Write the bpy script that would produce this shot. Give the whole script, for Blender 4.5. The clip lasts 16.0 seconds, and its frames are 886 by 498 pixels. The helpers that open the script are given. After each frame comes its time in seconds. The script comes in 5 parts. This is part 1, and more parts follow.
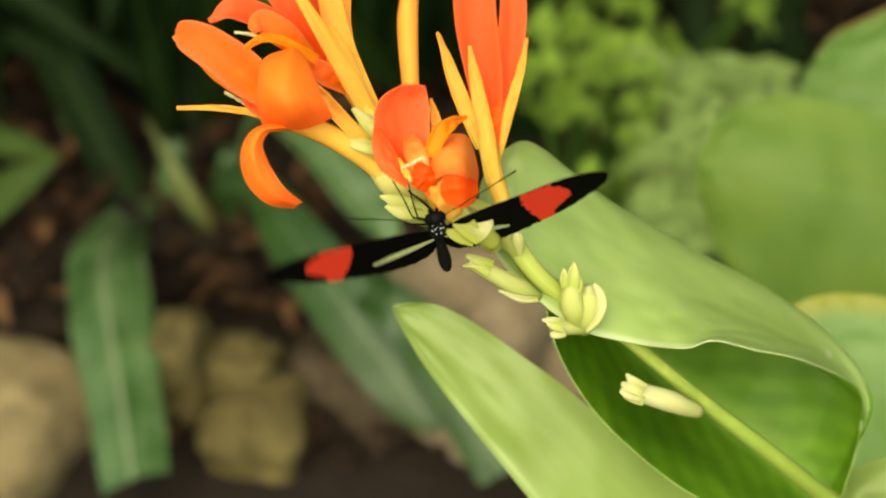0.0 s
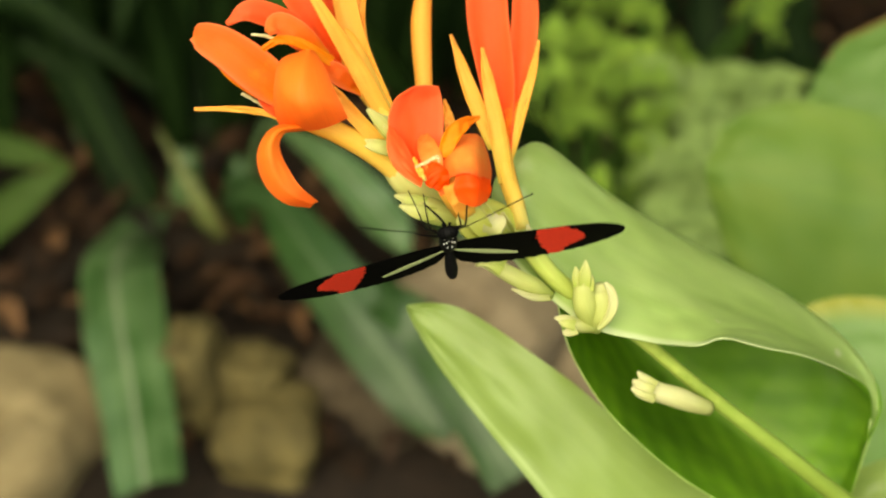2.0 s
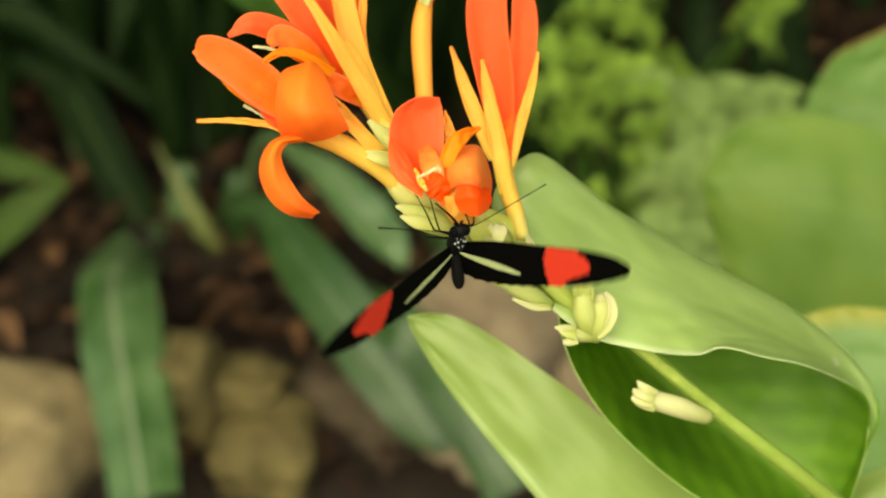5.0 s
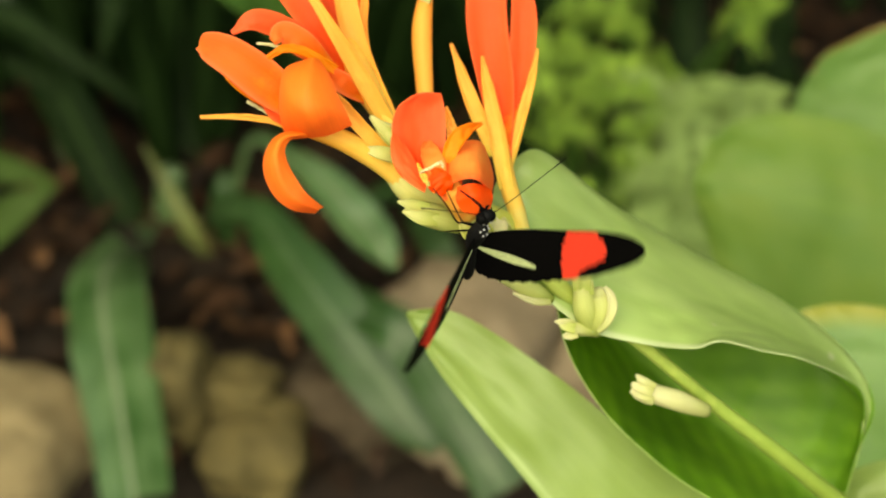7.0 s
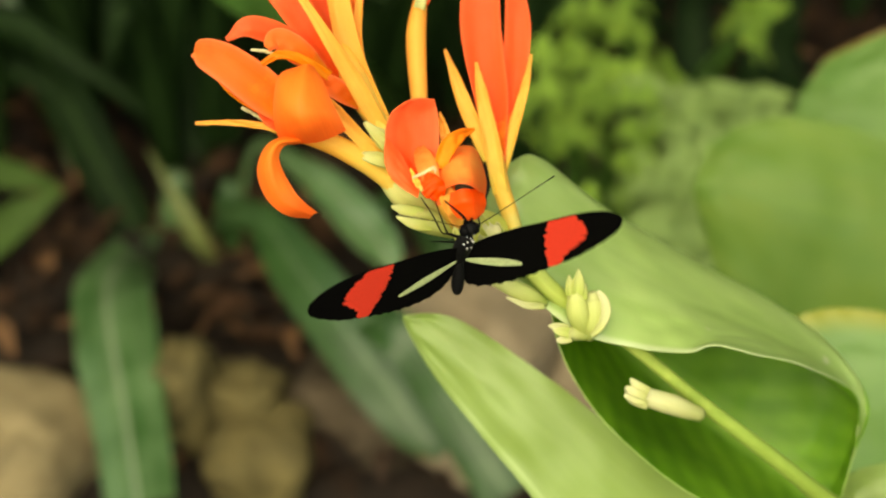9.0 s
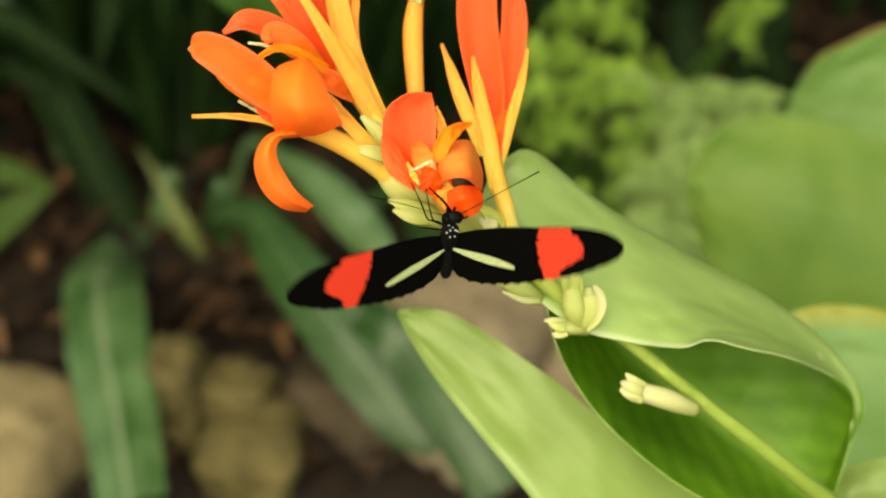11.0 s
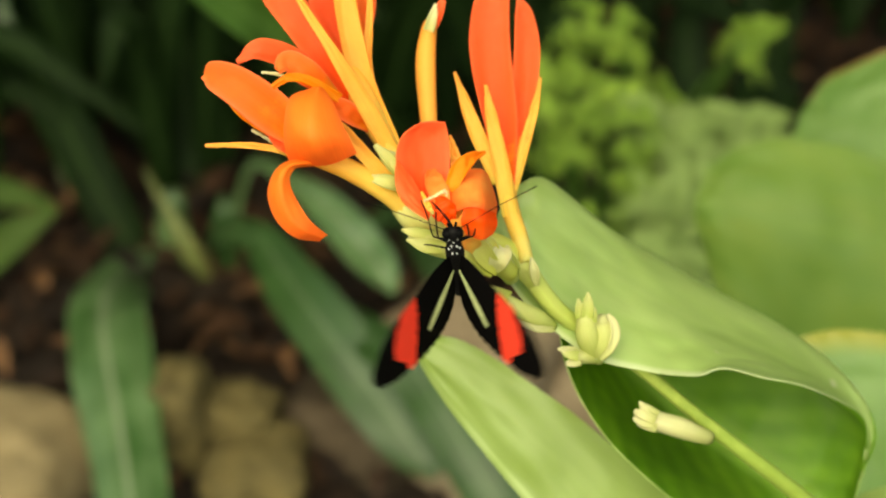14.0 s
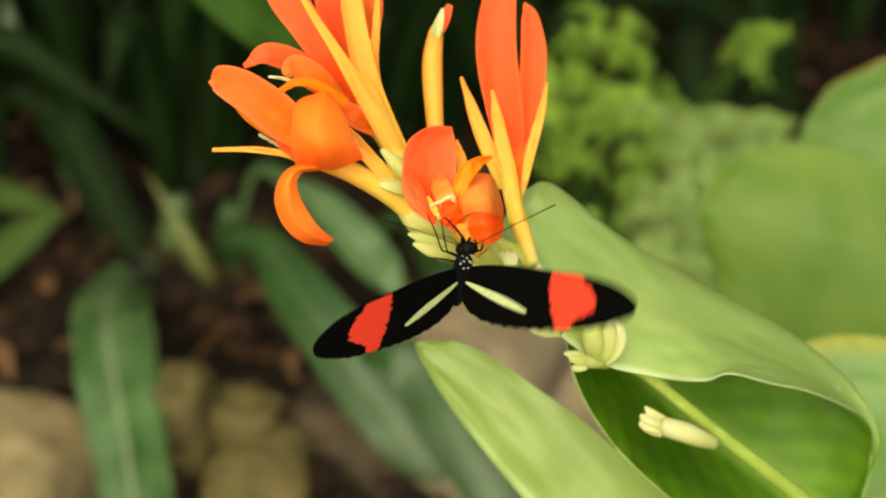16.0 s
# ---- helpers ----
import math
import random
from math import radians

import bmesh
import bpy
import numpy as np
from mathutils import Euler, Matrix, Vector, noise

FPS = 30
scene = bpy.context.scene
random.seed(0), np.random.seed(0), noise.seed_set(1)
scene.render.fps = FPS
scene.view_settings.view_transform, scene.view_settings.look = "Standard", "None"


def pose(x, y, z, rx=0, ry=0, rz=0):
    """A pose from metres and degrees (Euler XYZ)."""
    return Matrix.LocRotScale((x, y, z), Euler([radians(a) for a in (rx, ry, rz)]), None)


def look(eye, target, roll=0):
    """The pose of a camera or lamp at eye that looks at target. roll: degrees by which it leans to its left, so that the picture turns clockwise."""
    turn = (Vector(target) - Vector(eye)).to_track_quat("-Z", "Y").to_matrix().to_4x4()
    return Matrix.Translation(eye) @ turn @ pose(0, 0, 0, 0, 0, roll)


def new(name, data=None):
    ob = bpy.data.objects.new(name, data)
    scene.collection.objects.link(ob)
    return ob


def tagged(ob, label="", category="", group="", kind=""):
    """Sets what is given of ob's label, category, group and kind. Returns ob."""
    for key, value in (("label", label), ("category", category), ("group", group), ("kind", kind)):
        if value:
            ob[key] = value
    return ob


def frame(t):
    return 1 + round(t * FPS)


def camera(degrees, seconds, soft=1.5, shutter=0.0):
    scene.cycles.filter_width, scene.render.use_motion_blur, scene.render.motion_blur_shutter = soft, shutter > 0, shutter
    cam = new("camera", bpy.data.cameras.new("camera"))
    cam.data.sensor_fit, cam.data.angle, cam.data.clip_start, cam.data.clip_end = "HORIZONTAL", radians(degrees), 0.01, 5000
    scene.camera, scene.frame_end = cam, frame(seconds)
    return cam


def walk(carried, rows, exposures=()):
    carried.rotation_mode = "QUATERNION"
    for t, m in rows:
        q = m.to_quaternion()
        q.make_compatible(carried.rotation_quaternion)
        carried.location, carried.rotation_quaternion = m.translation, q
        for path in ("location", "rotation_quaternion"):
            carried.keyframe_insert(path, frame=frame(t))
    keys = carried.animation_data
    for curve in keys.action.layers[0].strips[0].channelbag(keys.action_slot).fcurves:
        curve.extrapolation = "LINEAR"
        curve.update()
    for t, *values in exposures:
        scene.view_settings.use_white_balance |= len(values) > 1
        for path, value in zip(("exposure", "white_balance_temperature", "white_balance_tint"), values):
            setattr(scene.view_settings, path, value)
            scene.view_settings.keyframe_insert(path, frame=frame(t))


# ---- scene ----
# The close-up stands on a tilted working frame: u to the side, v up the slope of the view, w towards the eye, in millimetres.
TILT = 35.0
FRAME = Matrix.Translation((0.0, 0.28048, 0.48361)) @ Euler((radians(90 - TILT), 0, 0)).to_matrix().to_4x4()
ACROSS, UPWARD, TOWARD = (FRAME.to_3x3() @ Vector(a) for a in ((1, 0, 0), (0, 1, 0), (0, 0, 1)))


def at(u, v, w):
    return FRAME @ (Vector((u, v, w)) * 0.001)


# ---- camera ----
cam = camera(30.0, 16.0, 2.1, 0.65)
cam.data.dof.use_dof = True
cam.data.dof.focus_distance = 0.327
cam.data.dof.aperture_fstop = 12.8
cam.data.dof.aperture_blades = 0
CAMERA_ROWS = [
    (0.0, 0.00698, 0.01164, 0.67683, 53.044, -0.019, 0.447),
    (0.5, 0.00584, 0.01041, 0.67705, 53.128, -0.003, 0.463),
    (1.0, 0.00616, 0.01001, 0.67667, 53.212, 0.104, 0.444),
    (1.5, 0.00646, 0.00778, 0.67763, 53.380, 0.196, 0.522),
    (2.0, 0.00625, 0.00609, 0.67741, 53.492, 0.259, 0.660),
    (2.5, 0.00610, 0.00647, 0.67783, 53.573, 0.306, 0.640),
    (3.0, 0.00698, 0.00769, 0.67836, 53.562, 0.300, 0.621),
    (3.5, 0.00552, 0.00743, 0.67871, 53.572, 0.221, 0.684),
    (6.0, 0.00452, 0.00113, 0.67756, 54.201, 0.230, 0.180),
    (6.5, 0.00177, 0.00030, 0.67756, 54.094, 0.072, 0.050),
    (7.0, 0.00124, 0.00011, 0.67822, 54.152, 0.036, -0.138),
    (7.5, 0.00160, 0.00074, 0.67834, 54.296, 0.081, -0.240),
    (8.0, 0.00335, 0.00150, 0.67884, 54.270, 0.107, -0.283),
    (8.5, 0.00375, 0.00007, 0.67923, 54.225, 0.062, -0.009),
    (9.0, 0.00443, -0.00161, 0.67937, 54.330, 0.288, 0.079),
    (11.5, 0.00165, -0.00224, 0.67757, 54.295, -0.111, -0.208),
    (12.0, -0.00005, -0.00066, 0.67642, 54.032, -0.057, -0.345),
    (12.5, -0.00129, -0.00085, 0.67743, 54.386, -0.087, -0.268),
    (13.0, -0.00020, -0.00020, 0.67870, 54.555, -0.206, -0.570),
    (13.5, -0.00041, -0.00051, 0.67994, 54.754, -0.107, -0.241),
    (14.0, 0.00025, -0.00034, 0.67989, 54.931, -0.001, -0.160),
    (14.5, -0.00000, 0.00000, 0.68000, 55.000, -0.000, -0.000),
    (15.0, 0.00134, 0.00084, 0.67994, 54.968, 0.015, 0.183),
    (15.5, 0.00058, 0.00064, 0.67937, 54.878, -0.052, 0.136),
    (16.0, -0.00047, -0.00069, 0.68006, 55.101, -0.050, -0.004),
]
walk(cam, [(t, pose(*p)) for t, *p in CAMERA_ROWS])

# ---- world and sun: soft daylight under a bright overcast sky ----
world = bpy.data.worlds.new("sky")
scene.world = world
world.use_nodes = True
wn = world.node_tree
sky = wn.nodes.new("ShaderNodeTexSky")
sky.sky_type, sky.sun_disc = "NISHITA", False
sky.sun_elevation, sky.sun_rotation = radians(50), radians(198)
sky.air_density, sky.dust_density, sky.ozone_density = 1.0, 4.0, 1.0
wn.links.new(sky.outputs[0], wn.nodes["Background"].inputs["Color"])
wn.nodes["Background"].inputs["Strength"].default_value = 0.15
sun = new("sun", bpy.data.lights.new("sun", "SUN"))
sun.data.energy, sun.data.angle, sun.data.color = 2.4, radians(85), (1.0, 0.92, 0.78)
sun.matrix_world = look((-0.5, -1.5, 1.9), (0, 0, 0))
scene.view_settings.exposure = 0.58
scene.view_settings.use_white_balance = True
scene.view_settings.white_balance_temperature, scene.view_settings.white_balance_tint = 7900, -5


# ---- materials ----
def material(name, rough=0.5, metal=0.0, spec=0.4):
    m = bpy.data.materials.new(name)
    m.use_nodes = True
    b = m.node_tree.nodes["Principled BSDF"]
    b.inputs["Roughness"].default_value = rough
    b.inputs["Metallic"].default_value = metal
    b.inputs["Specular IOR Level"].default_value = spec
    return m, m.node_tree.nodes, m.node_tree.links, b


def ramp(nodes, links, source, stops):
    r = nodes.new("ShaderNodeValToRGB")
    while len(r.color_ramp.elements) < len(stops):
        r.color_ramp.elements.new(0.5)
    for e, (p, c) in zip(r.color_ramp.elements, stops):
        e.position, e.color = p, (*c, 1)
    links.new(source, r.inputs[0])
    return r.outputs[0]


def noise_node(nodes, links, scale, detail=4, rough=0.6, coords=None):
    n = nodes.new("ShaderNodeTexNoise")
    n.inputs["Scale"].default_value, n.inputs["Detail"].default_value, n.inputs["Roughness"].default_value = scale, detail, rough
    if coords is None:
        coords = nodes.new("ShaderNodeTexCoord").outputs["Object"]
    links.new(coords, n.inputs["Vector"])
    return n.outputs[0]


def mixed(nodes, links, kind, fac, a, b):
    m = nodes.new("ShaderNodeMix")
    m.data_type, m.blend_type = "RGBA", kind
    for socket, value in ((m.inputs[0], fac), (m.inputs[6], a), (m.inputs[7], b)):
        if isinstance(value, (int, float)):
            socket.default_value = value
        elif isinstance(value, tuple):
            socket.default_value = (*value, 1)
        else:
            links.new(value, socket)
    return m.outputs[2]


def bump(nodes, links, bsdf, height, strength, distance=0.001):
    b = nodes.new("ShaderNodeBump")
    b.inputs["Strength"].default_value, b.inputs["Distance"].default_value = strength, distance
    links.new(height, b.inputs["Height"])
    links.new(b.outputs[0], bsdf.inputs["Normal"])


def let_through(m, nodes, links, bsdf, color, share):
    """Thin tissue: part of the light passes through it."""
    t = nodes.new("ShaderNodeBsdfTranslucent")
    if isinstance(color, tuple):
        t.inputs[0].default_value = (*color, 1)
    else:
        links.new(color, t.inputs[0])
    x = nodes.new("ShaderNodeMixShader")
    x.inputs[0].default_value = share
    links.new(bsdf.outputs[0], x.inputs[1])
    links.new(t.outputs[0], x.inputs[2])
    links.new(x.outputs[0], nodes["Material Output"].inputs["Surface"])


def veins(nodes, links, across, along, distort=1.0, slant=0.0):
    """Fine parallel veins in the tissue's own length-and-width coordinates."""
    uv = nodes.new("ShaderNodeUVMap")
    mp = nodes.new("ShaderNodeMapping")
    mp.inputs["Scale"].default_value = (along, across, 1)
    mp.inputs["Rotation"].default_value = (0, 0, radians(slant))
    links.new(uv.outputs[0], mp.inputs[0])
    n = nodes.new("ShaderNodeTexNoise")
    n.inputs["Scale"].default_value, n.inputs["Detail"].default_value = 1.0, 3.0
    n.inputs["Distortion"].default_value = distort * 0.2
    links.new(mp.outputs[0], n.inputs["Vector"])
    return n.outputs[0], uv.outputs[0]


def split_uv(nodes, links, uv):
    s = nodes.new("ShaderNodeSeparateXYZ")
    links.new(uv, s.inputs[0])
    return s.outputs[0], s.outputs[1]


def side_veins(nodes, links, along, off, count):
    """Veins that leave the midrib aslant and sweep towards the tip."""
    lean = nodes.new("ShaderNodeMath")
    lean.operation = "MULTIPLY_ADD"
    lean.inputs[1].default_value = -2.2
    links.new(off, lean.inputs[0])
    links.new(along, lean.inputs[2])
    turn = nodes.new("ShaderNodeMath")
    turn.operation, turn.inputs[1].default_value = "MULTIPLY", count * 6.283
    links.new(lean.outputs[0], turn.inputs[0])
    wobble = nodes.new("ShaderNodeMath")
    wobble.operation, wobble.inputs[1].default_value = "MULTIPLY_ADD", 5.0
    links.new(noise_node(nodes, links, 45, 2), wobble.inputs[0])
    links.new(turn.outputs[0], wobble.inputs[2])
    wave = nodes.new("ShaderNodeMath")
    wave.operation = "SINE"
    links.new(wobble.outputs[0], wave.inputs[0])
    half = nodes.new("ShaderNodeMath")
    half.operation, half.inputs[1].default_value, half.inputs[2].default_value = "MULTIPLY_ADD", 0.5, 0.5
    links.new(wave.outputs[0], half.inputs[0])
    return half.outputs[0]


def leaf_material(name, dark, light, rib, rough=0.42, share=0.25, vein=60, spec=0.4, rib_at=0.5, slant=0.0, mottle=40, relief=0.35, crisp=0.2, rib_wide=(0.012, 0.04), pleats=0, flecks=None):
    m, n, l, b = material(name, rough, 0, spec)
    v, uv = veins(n, l, vein, 3, slant=slant)
    fine = ramp(n, l, v, [(0.5 - crisp, dark), (0.5 + crisp, light)])
    patch = noise_node(n, l, mottle, 3)
    patch = ramp(n, l, patch, [(0.3, tuple(c * 0.72 for c in dark)), (0.7, tuple(min(1, c * 1.12) for c in light))])
    col = mixed(n, l, "MIX", 0.45, fine, patch)
    along, wide = split_uv(n, l, uv)
    d = n.new("ShaderNodeMath")
    d.operation, d.inputs[1].default_value = "SUBTRACT", rib_at
    l.new(wide, d.inputs[0])
    a = n.new("ShaderNodeMath")
    a.operation = "ABSOLUTE"
    l.new(d.outputs[0], a.inputs[0])
    midrib = ramp(n, l, a.outputs[0], [(rib_wide[0], (1, 1, 1)), (rib_wide[1], (0, 0, 0))])
    if pleats:
        pleat = side_veins(n, l, along, a.outputs[0], pleats)
        col = mixed(n, l, "MULTIPLY", 0.4, col, ramp(n, l, pleat, [(0.1, (0.72, 0.76, 0.65)), (0.9, (1.15, 1.12, 1.1))]))
    if flecks:
        col = mixed(n, l, "MIX", ramp(n, l, noise_node(n, l, 150, 1), [(0.74, (0, 0, 0)), (0.78, (0.6, 0.6, 0.6))]), col, flecks)
    col = mixed(n, l, "MIX", midrib, col, rib)
    l.new(col, b.inputs["Base Color"])
    bump(n, l, b, v, relief, 0.0006)
    let_through(m, n, l, b, mixed(n, l, "MULTIPLY", 1.0, col, (1.3, 1.25, 0.5)), share)
    return m


def petal_material(name, stops, share=0.5, rough=0.5, rim=None):
    """Colour runs along the petal from its base to its tip, with fine streaks."""
    m, n, l, b = material(name, rough, 0, 0.2)
    v, uv = veins(n, l, 34, 2.0)
    along, wide = split_uv(n, l, uv)
    blot = noise_node(n, l, 260, 3)
    add = n.new("ShaderNodeMath")
    add.operation = "MULTIPLY_ADD"
    add.inputs[1].default_value, add.inputs[2].default_value = 0.45, -0.225
    l.new(blot, add.inputs[0])
    shift = n.new("ShaderNodeMath")
    shift.operation = "ADD"
    l.new(along, shift.inputs[0])
    l.new(add.outputs[0], shift.inputs[1])
    col = ramp(n, l, shift.outputs[0], stops)
    streak = ramp(n, l, v, [(0.35, (0.86, 0.80, 0.74)), (0.65, (1.0, 1.0, 1.0))])
    col = mixed(n, l, "MULTIPLY", 0.45, col, streak)
    if rim:
        col = mixed(n, l, "MIX", ramp(n, l, wide, [(0.0, (0.8, 0.8, 0.8)), (0.16, (0.15, 0.15, 0.15)), (0.3, (0, 0, 0)), (0.72, (0, 0, 0)), (0.9, (0.2, 0.2, 0.2)), (1.0, (0.8, 0.8, 0.8))]), col, rim)
    l.new(col, b.inputs["Base Color"])
    bump(n, l, b, v, 0.25, 0.0004)
    let_through(m, n, l, b, col, share)
    return m


RED_ORANGE, ORANGE, AMBER, YELLOW = (0.93, 0.105, 0.018), (0.96, 0.20, 0.022), (0.97, 0.40, 0.03), (0.96, 0.47, 0.085)
SALMON = (0.96, 0.29, 0.11)
PETAL = petal_material("orange_petal", [(0.0, AMBER), (0.3, ORANGE), (0.75, (0.97, 0.21, 0.04)), (1.0, (0.97, 0.25, 0.05))], rim=SALMON)
PETAL_RED = petal_material("vermilion_petal", [(0.0, AMBER), (0.16, RED_ORANGE), (0.6, (0.96, 0.125, 0.035)), (1.0, (0.97, 0.17, 0.06))], 0.4, rim=(0.96, 0.20, 0.07))
PETAL_DEEP = petal_material("scarlet_petal", [(0.0, (0.90, 0.07, 0.006)), (0.6, (0.94, 0.085, 0.008)), (1.0, (0.94, 0.13, 0.02))], 0.2)
# The paler stop at 0.3 paints in the lit upper middle of the petal.
PETAL_BARREL = petal_material("lit_orange_petal", [(0.0, (0.97, 0.25, 0.05)), (0.3, (0.97, 0.36, 0.075)), (0.65, (0.97, 0.27, 0.05)), (1.0, (0.96, 0.18, 0.04))], 0.35, rim=(0.96, 0.17, 0.035))
PETAL_CURL = petal_material("curled_orange_petal", [(0.0, (0.97, 0.24, 0.03)), (0.4, (0.97, 0.27, 0.035)), (1.0, (0.96, 0.175, 0.028))], 0.4, rim=(0.96, 0.20, 0.04))
PETAL_FACE = petal_material("vermilion_face", [(0.0, (0.95, 0.125, 0.03)), (0.6, (0.96, 0.15, 0.04)), (1.0, (0.96, 0.12, 0.02))], 0.35, rim=(0.96, 0.18, 0.05))
PETAL_GOLD = petal_material("golden_petal", [(0.0, AMBER), (0.4, (0.95, 0.36, 0.025)), (1.0, (0.95, 0.28, 0.022))])
SEPAL = petal_material("yellow_sepal", [(0.0, (0.78, 0.61, 0.105)), (0.4, YELLOW), (0.85, (0.92, 0.42, 0.072)), (1.0, (0.91, 0.38, 0.072))], 0.3)
TUBE = petal_material("flower_tube", [(0.0, (0.76, 0.74, 0.22)), (0.3, (0.93, 0.64, 0.12)), (1.0, (0.95, 0.46, 0.06))], 0.3)
CALYX = petal_material("pale_green_bract", [(0.0, (0.60, 0.66, 0.11)), (0.5, (0.69, 0.73, 0.20)), (1.0, (0.76, 0.77, 0.31))], 0.35, 0.55)
CREAM = petal_material("cream_tip", [(0.0, (0.62, 0.66, 0.24)), (0.5, (0.72, 0.73, 0.38)), (1.0, (0.76, 0.75, 0.46))], 0.4, 0.55)
BUD = petal_material("yellow_green_bud", [(0.0, (0.56, 0.65, 0.16)), (0.5, (0.65, 0.70, 0.25)), (1.0, (0.72, 0.74, 0.36))], 0.4, 0.55)
STEM = petal_material("stem_green", [(0.0, (0.24, 0.36, 0.05)), (0.45, (0.34, 0.47, 0.09)), (0.7, (0.54, 0.66, 0.15)), (1.0, (0.60, 0.68, 0.18))], 0.3, 0.45)
LEAF_PALE = leaf_material("canna_leaf_underside", (0.32, 0.475, 0.110), (0.42, 0.555, 0.185), (0.55, 0.64, 0.33), 0.32, 0.28, 14, 0.8, 0.995, mottle=32, relief=0.10, rib_wide=(0.005, 0.016), flecks=(0.55, 0.58, 0.36))
LEAF_DEEP = leaf_material("canna_leaf_upper_side", (0.125, 0.285, 0.024), (0.25, 0.455, 0.045), (0.31, 0.50, 0.09), 0.42, 0.6, 8, 0.35, 0.28, slant=24, mottle=38, crisp=0.14, pleats=9, relief=0.2)
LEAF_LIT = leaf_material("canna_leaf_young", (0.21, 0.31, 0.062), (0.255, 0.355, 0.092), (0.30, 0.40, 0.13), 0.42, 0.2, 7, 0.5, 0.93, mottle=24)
LEAF_BACK = leaf_material("canna_leaf_behind", (0.094, 0.195, 0.030), (0.155, 0.235, 0.037), (0.12, 0.21, 0.034), 0.5, 0.3, 5, 0.3, slant=70, mottle=14)
LEAF_FAR = leaf_material("canna_leaf_far", (0.11, 0.23, 0.04), (0.19, 0.31, 0.085), (0.23, 0.13, 0.04), 0.45, 0.3, 5, 0.35, 0.0, slant=70, mottle=14, rib_wide=(0.01, 0.05))
LEAF_MARGIN = leaf_material("yellow_margined_leaf", (0.115, 0.235, 0.052), (0.18, 0.31, 0.078), (0.27, 0.29, 0.03), 0.4, 0.3, 5, 0.4, 0.0, slant=70, mottle=14, rib_wide=(0.03, 0.16))
STRAP = leaf_material("strap_leaf", (0.014, 0.042, 0.008), (0.033, 0.077, 0.019), (0.08, 0.13, 0.06), 0.45, 0.10, 14, 0.42)
STRAP_MID = leaf_material("strap_leaf_pale", (0.026, 0.080, 0.014), (0.104, 0.172, 0.073), (0.20, 0.24, 0.155), 0.36, 0.15, 9, 0.65, crisp=0.12)
STRAP_GREEN = leaf_material("strap_leaf_bright", (0.032, 0.085, 0.011), (0.060, 0.130, 0.020), (0.07, 0.14, 0.03), 0.5, 0.2, 30, 0.25)
STRAP_OLIVE = leaf_material("strap_leaf_olive", (0.024, 0.052, 0.008), (0.046, 0.082, 0.014), (0.055, 0.095, 0.018), 0.55, 0.2, 14, 0.12)
# Strap leaf colour cut to near black: the deep shade is put into it.
STRAP_SHADED = leaf_material("strap_leaf_shaded", (0.0030, 0.0090, 0.0021), (0.0085, 0.0200, 0.0043), (0.029, 0.057, 0.0145), 0.58, 0.1, 26, 0.06)
SHOOT = leaf_material("dry_sheath", (0.075, 0.105, 0.026), (0.15, 0.172, 0.054), (0.185, 0.195, 0.085), 0.5, 0.2, 20, 0.3)
FERN = leaf_material("small_leaf", (0.075, 0.180, 0.028), (0.32, 0.47, 0.075), (0.32, 0.47, 0.075), 0.55, 0.4, 10, 0.12, mottle=40)
FERN_PALE = leaf_material("pale_leaf", (0.20, 0.305, 0.085), (0.265, 0.38, 0.12), (0.265, 0.38, 0.12), 0.5, 0.25, 12, 0.25)


def rock_material(name, a, b_, c):
    m, n, l, b = material(name, 0.85, 0, 0.25)
    big = noise_node(n, l, 9, 5)
    small = noise_node(n, l, 70, 6, 0.7)
    col = mixed(n, l, "MIX", 0.4, ramp(n, l, big, [(0.3, a), (0.55, b_), (0.75, c)]), ramp(n, l, small, [(0.3, a), (0.7, c)]))
    l.new(col, b.inputs["Base Color"])
    bump(n, l, b, small, 0.7, 0.004)
    return m


STONE = rock_material("tan_stone", (0.078, 0.058, 0.027), (0.20, 0.157, 0.078), (0.325, 0.262, 0.145))
STONE_PALE = rock_material("pale_stone", (0.13, 0.095, 0.057), (0.22, 0.172, 0.11), (0.31, 0.255, 0.172))
STONE_MOSS = rock_material("mossy_stone", (0.023, 0.019, 0.007), (0.098, 0.078, 0.026), (0.18, 0.146, 0.058))
# Brown stone, with the shade it lies in darkened into the colour.
STONE_BROWN_SHADED = rock_material("brown_stone_shaded", (0.022, 0.016, 0.009), (0.048, 0.035, 0.02), (0.09, 0.068, 0.042))
# Soil browns taken down to near black, so the bed's shade is in them.
SOIL = rock_material("shaded_soil", (0.004, 0.0027, 0.0018), (0.011, 0.007, 0.0045), (0.03, 0.018, 0.010))


def litter_material():
    m, n, l, b = material("dry_leaf", 0.8, 0, 0.2)
    geo = n.new("ShaderNodeNewGeometry")
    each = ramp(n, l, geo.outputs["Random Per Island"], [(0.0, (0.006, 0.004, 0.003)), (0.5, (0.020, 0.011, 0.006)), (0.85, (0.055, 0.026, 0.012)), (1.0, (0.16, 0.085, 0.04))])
    g = noise_node(n, l, 160, 4)
    l.new(mixed(n, l, "MULTIPLY", 0.7, each, ramp(n, l, g, [(0.3, (0.5, 0.5, 0.5)), (0.7, (1, 1, 1))])), b.inputs["Base Color"])
    bump(n, l, b, g, 0.4, 0.001)
    return m


LITTER = litter_material()


def plain(name, color, rough, spec=0.3, grain=1500, depth=0.25, sheen=0.0):
    m, n, l, b = material(name, rough, 0, spec)
    g = noise_node(n, l, grain, 3)
    l.new(ramp(n, l, g, [(0.3, tuple(c * 0.75 for c in color)), (0.7, tuple(min(1, c * 1.1) for c in color))]), b.inputs["Base Color"])
    bump(n, l, b, g, depth, 0.0002)
    b.inputs["Sheen Weight"].default_value = sheen
    return m


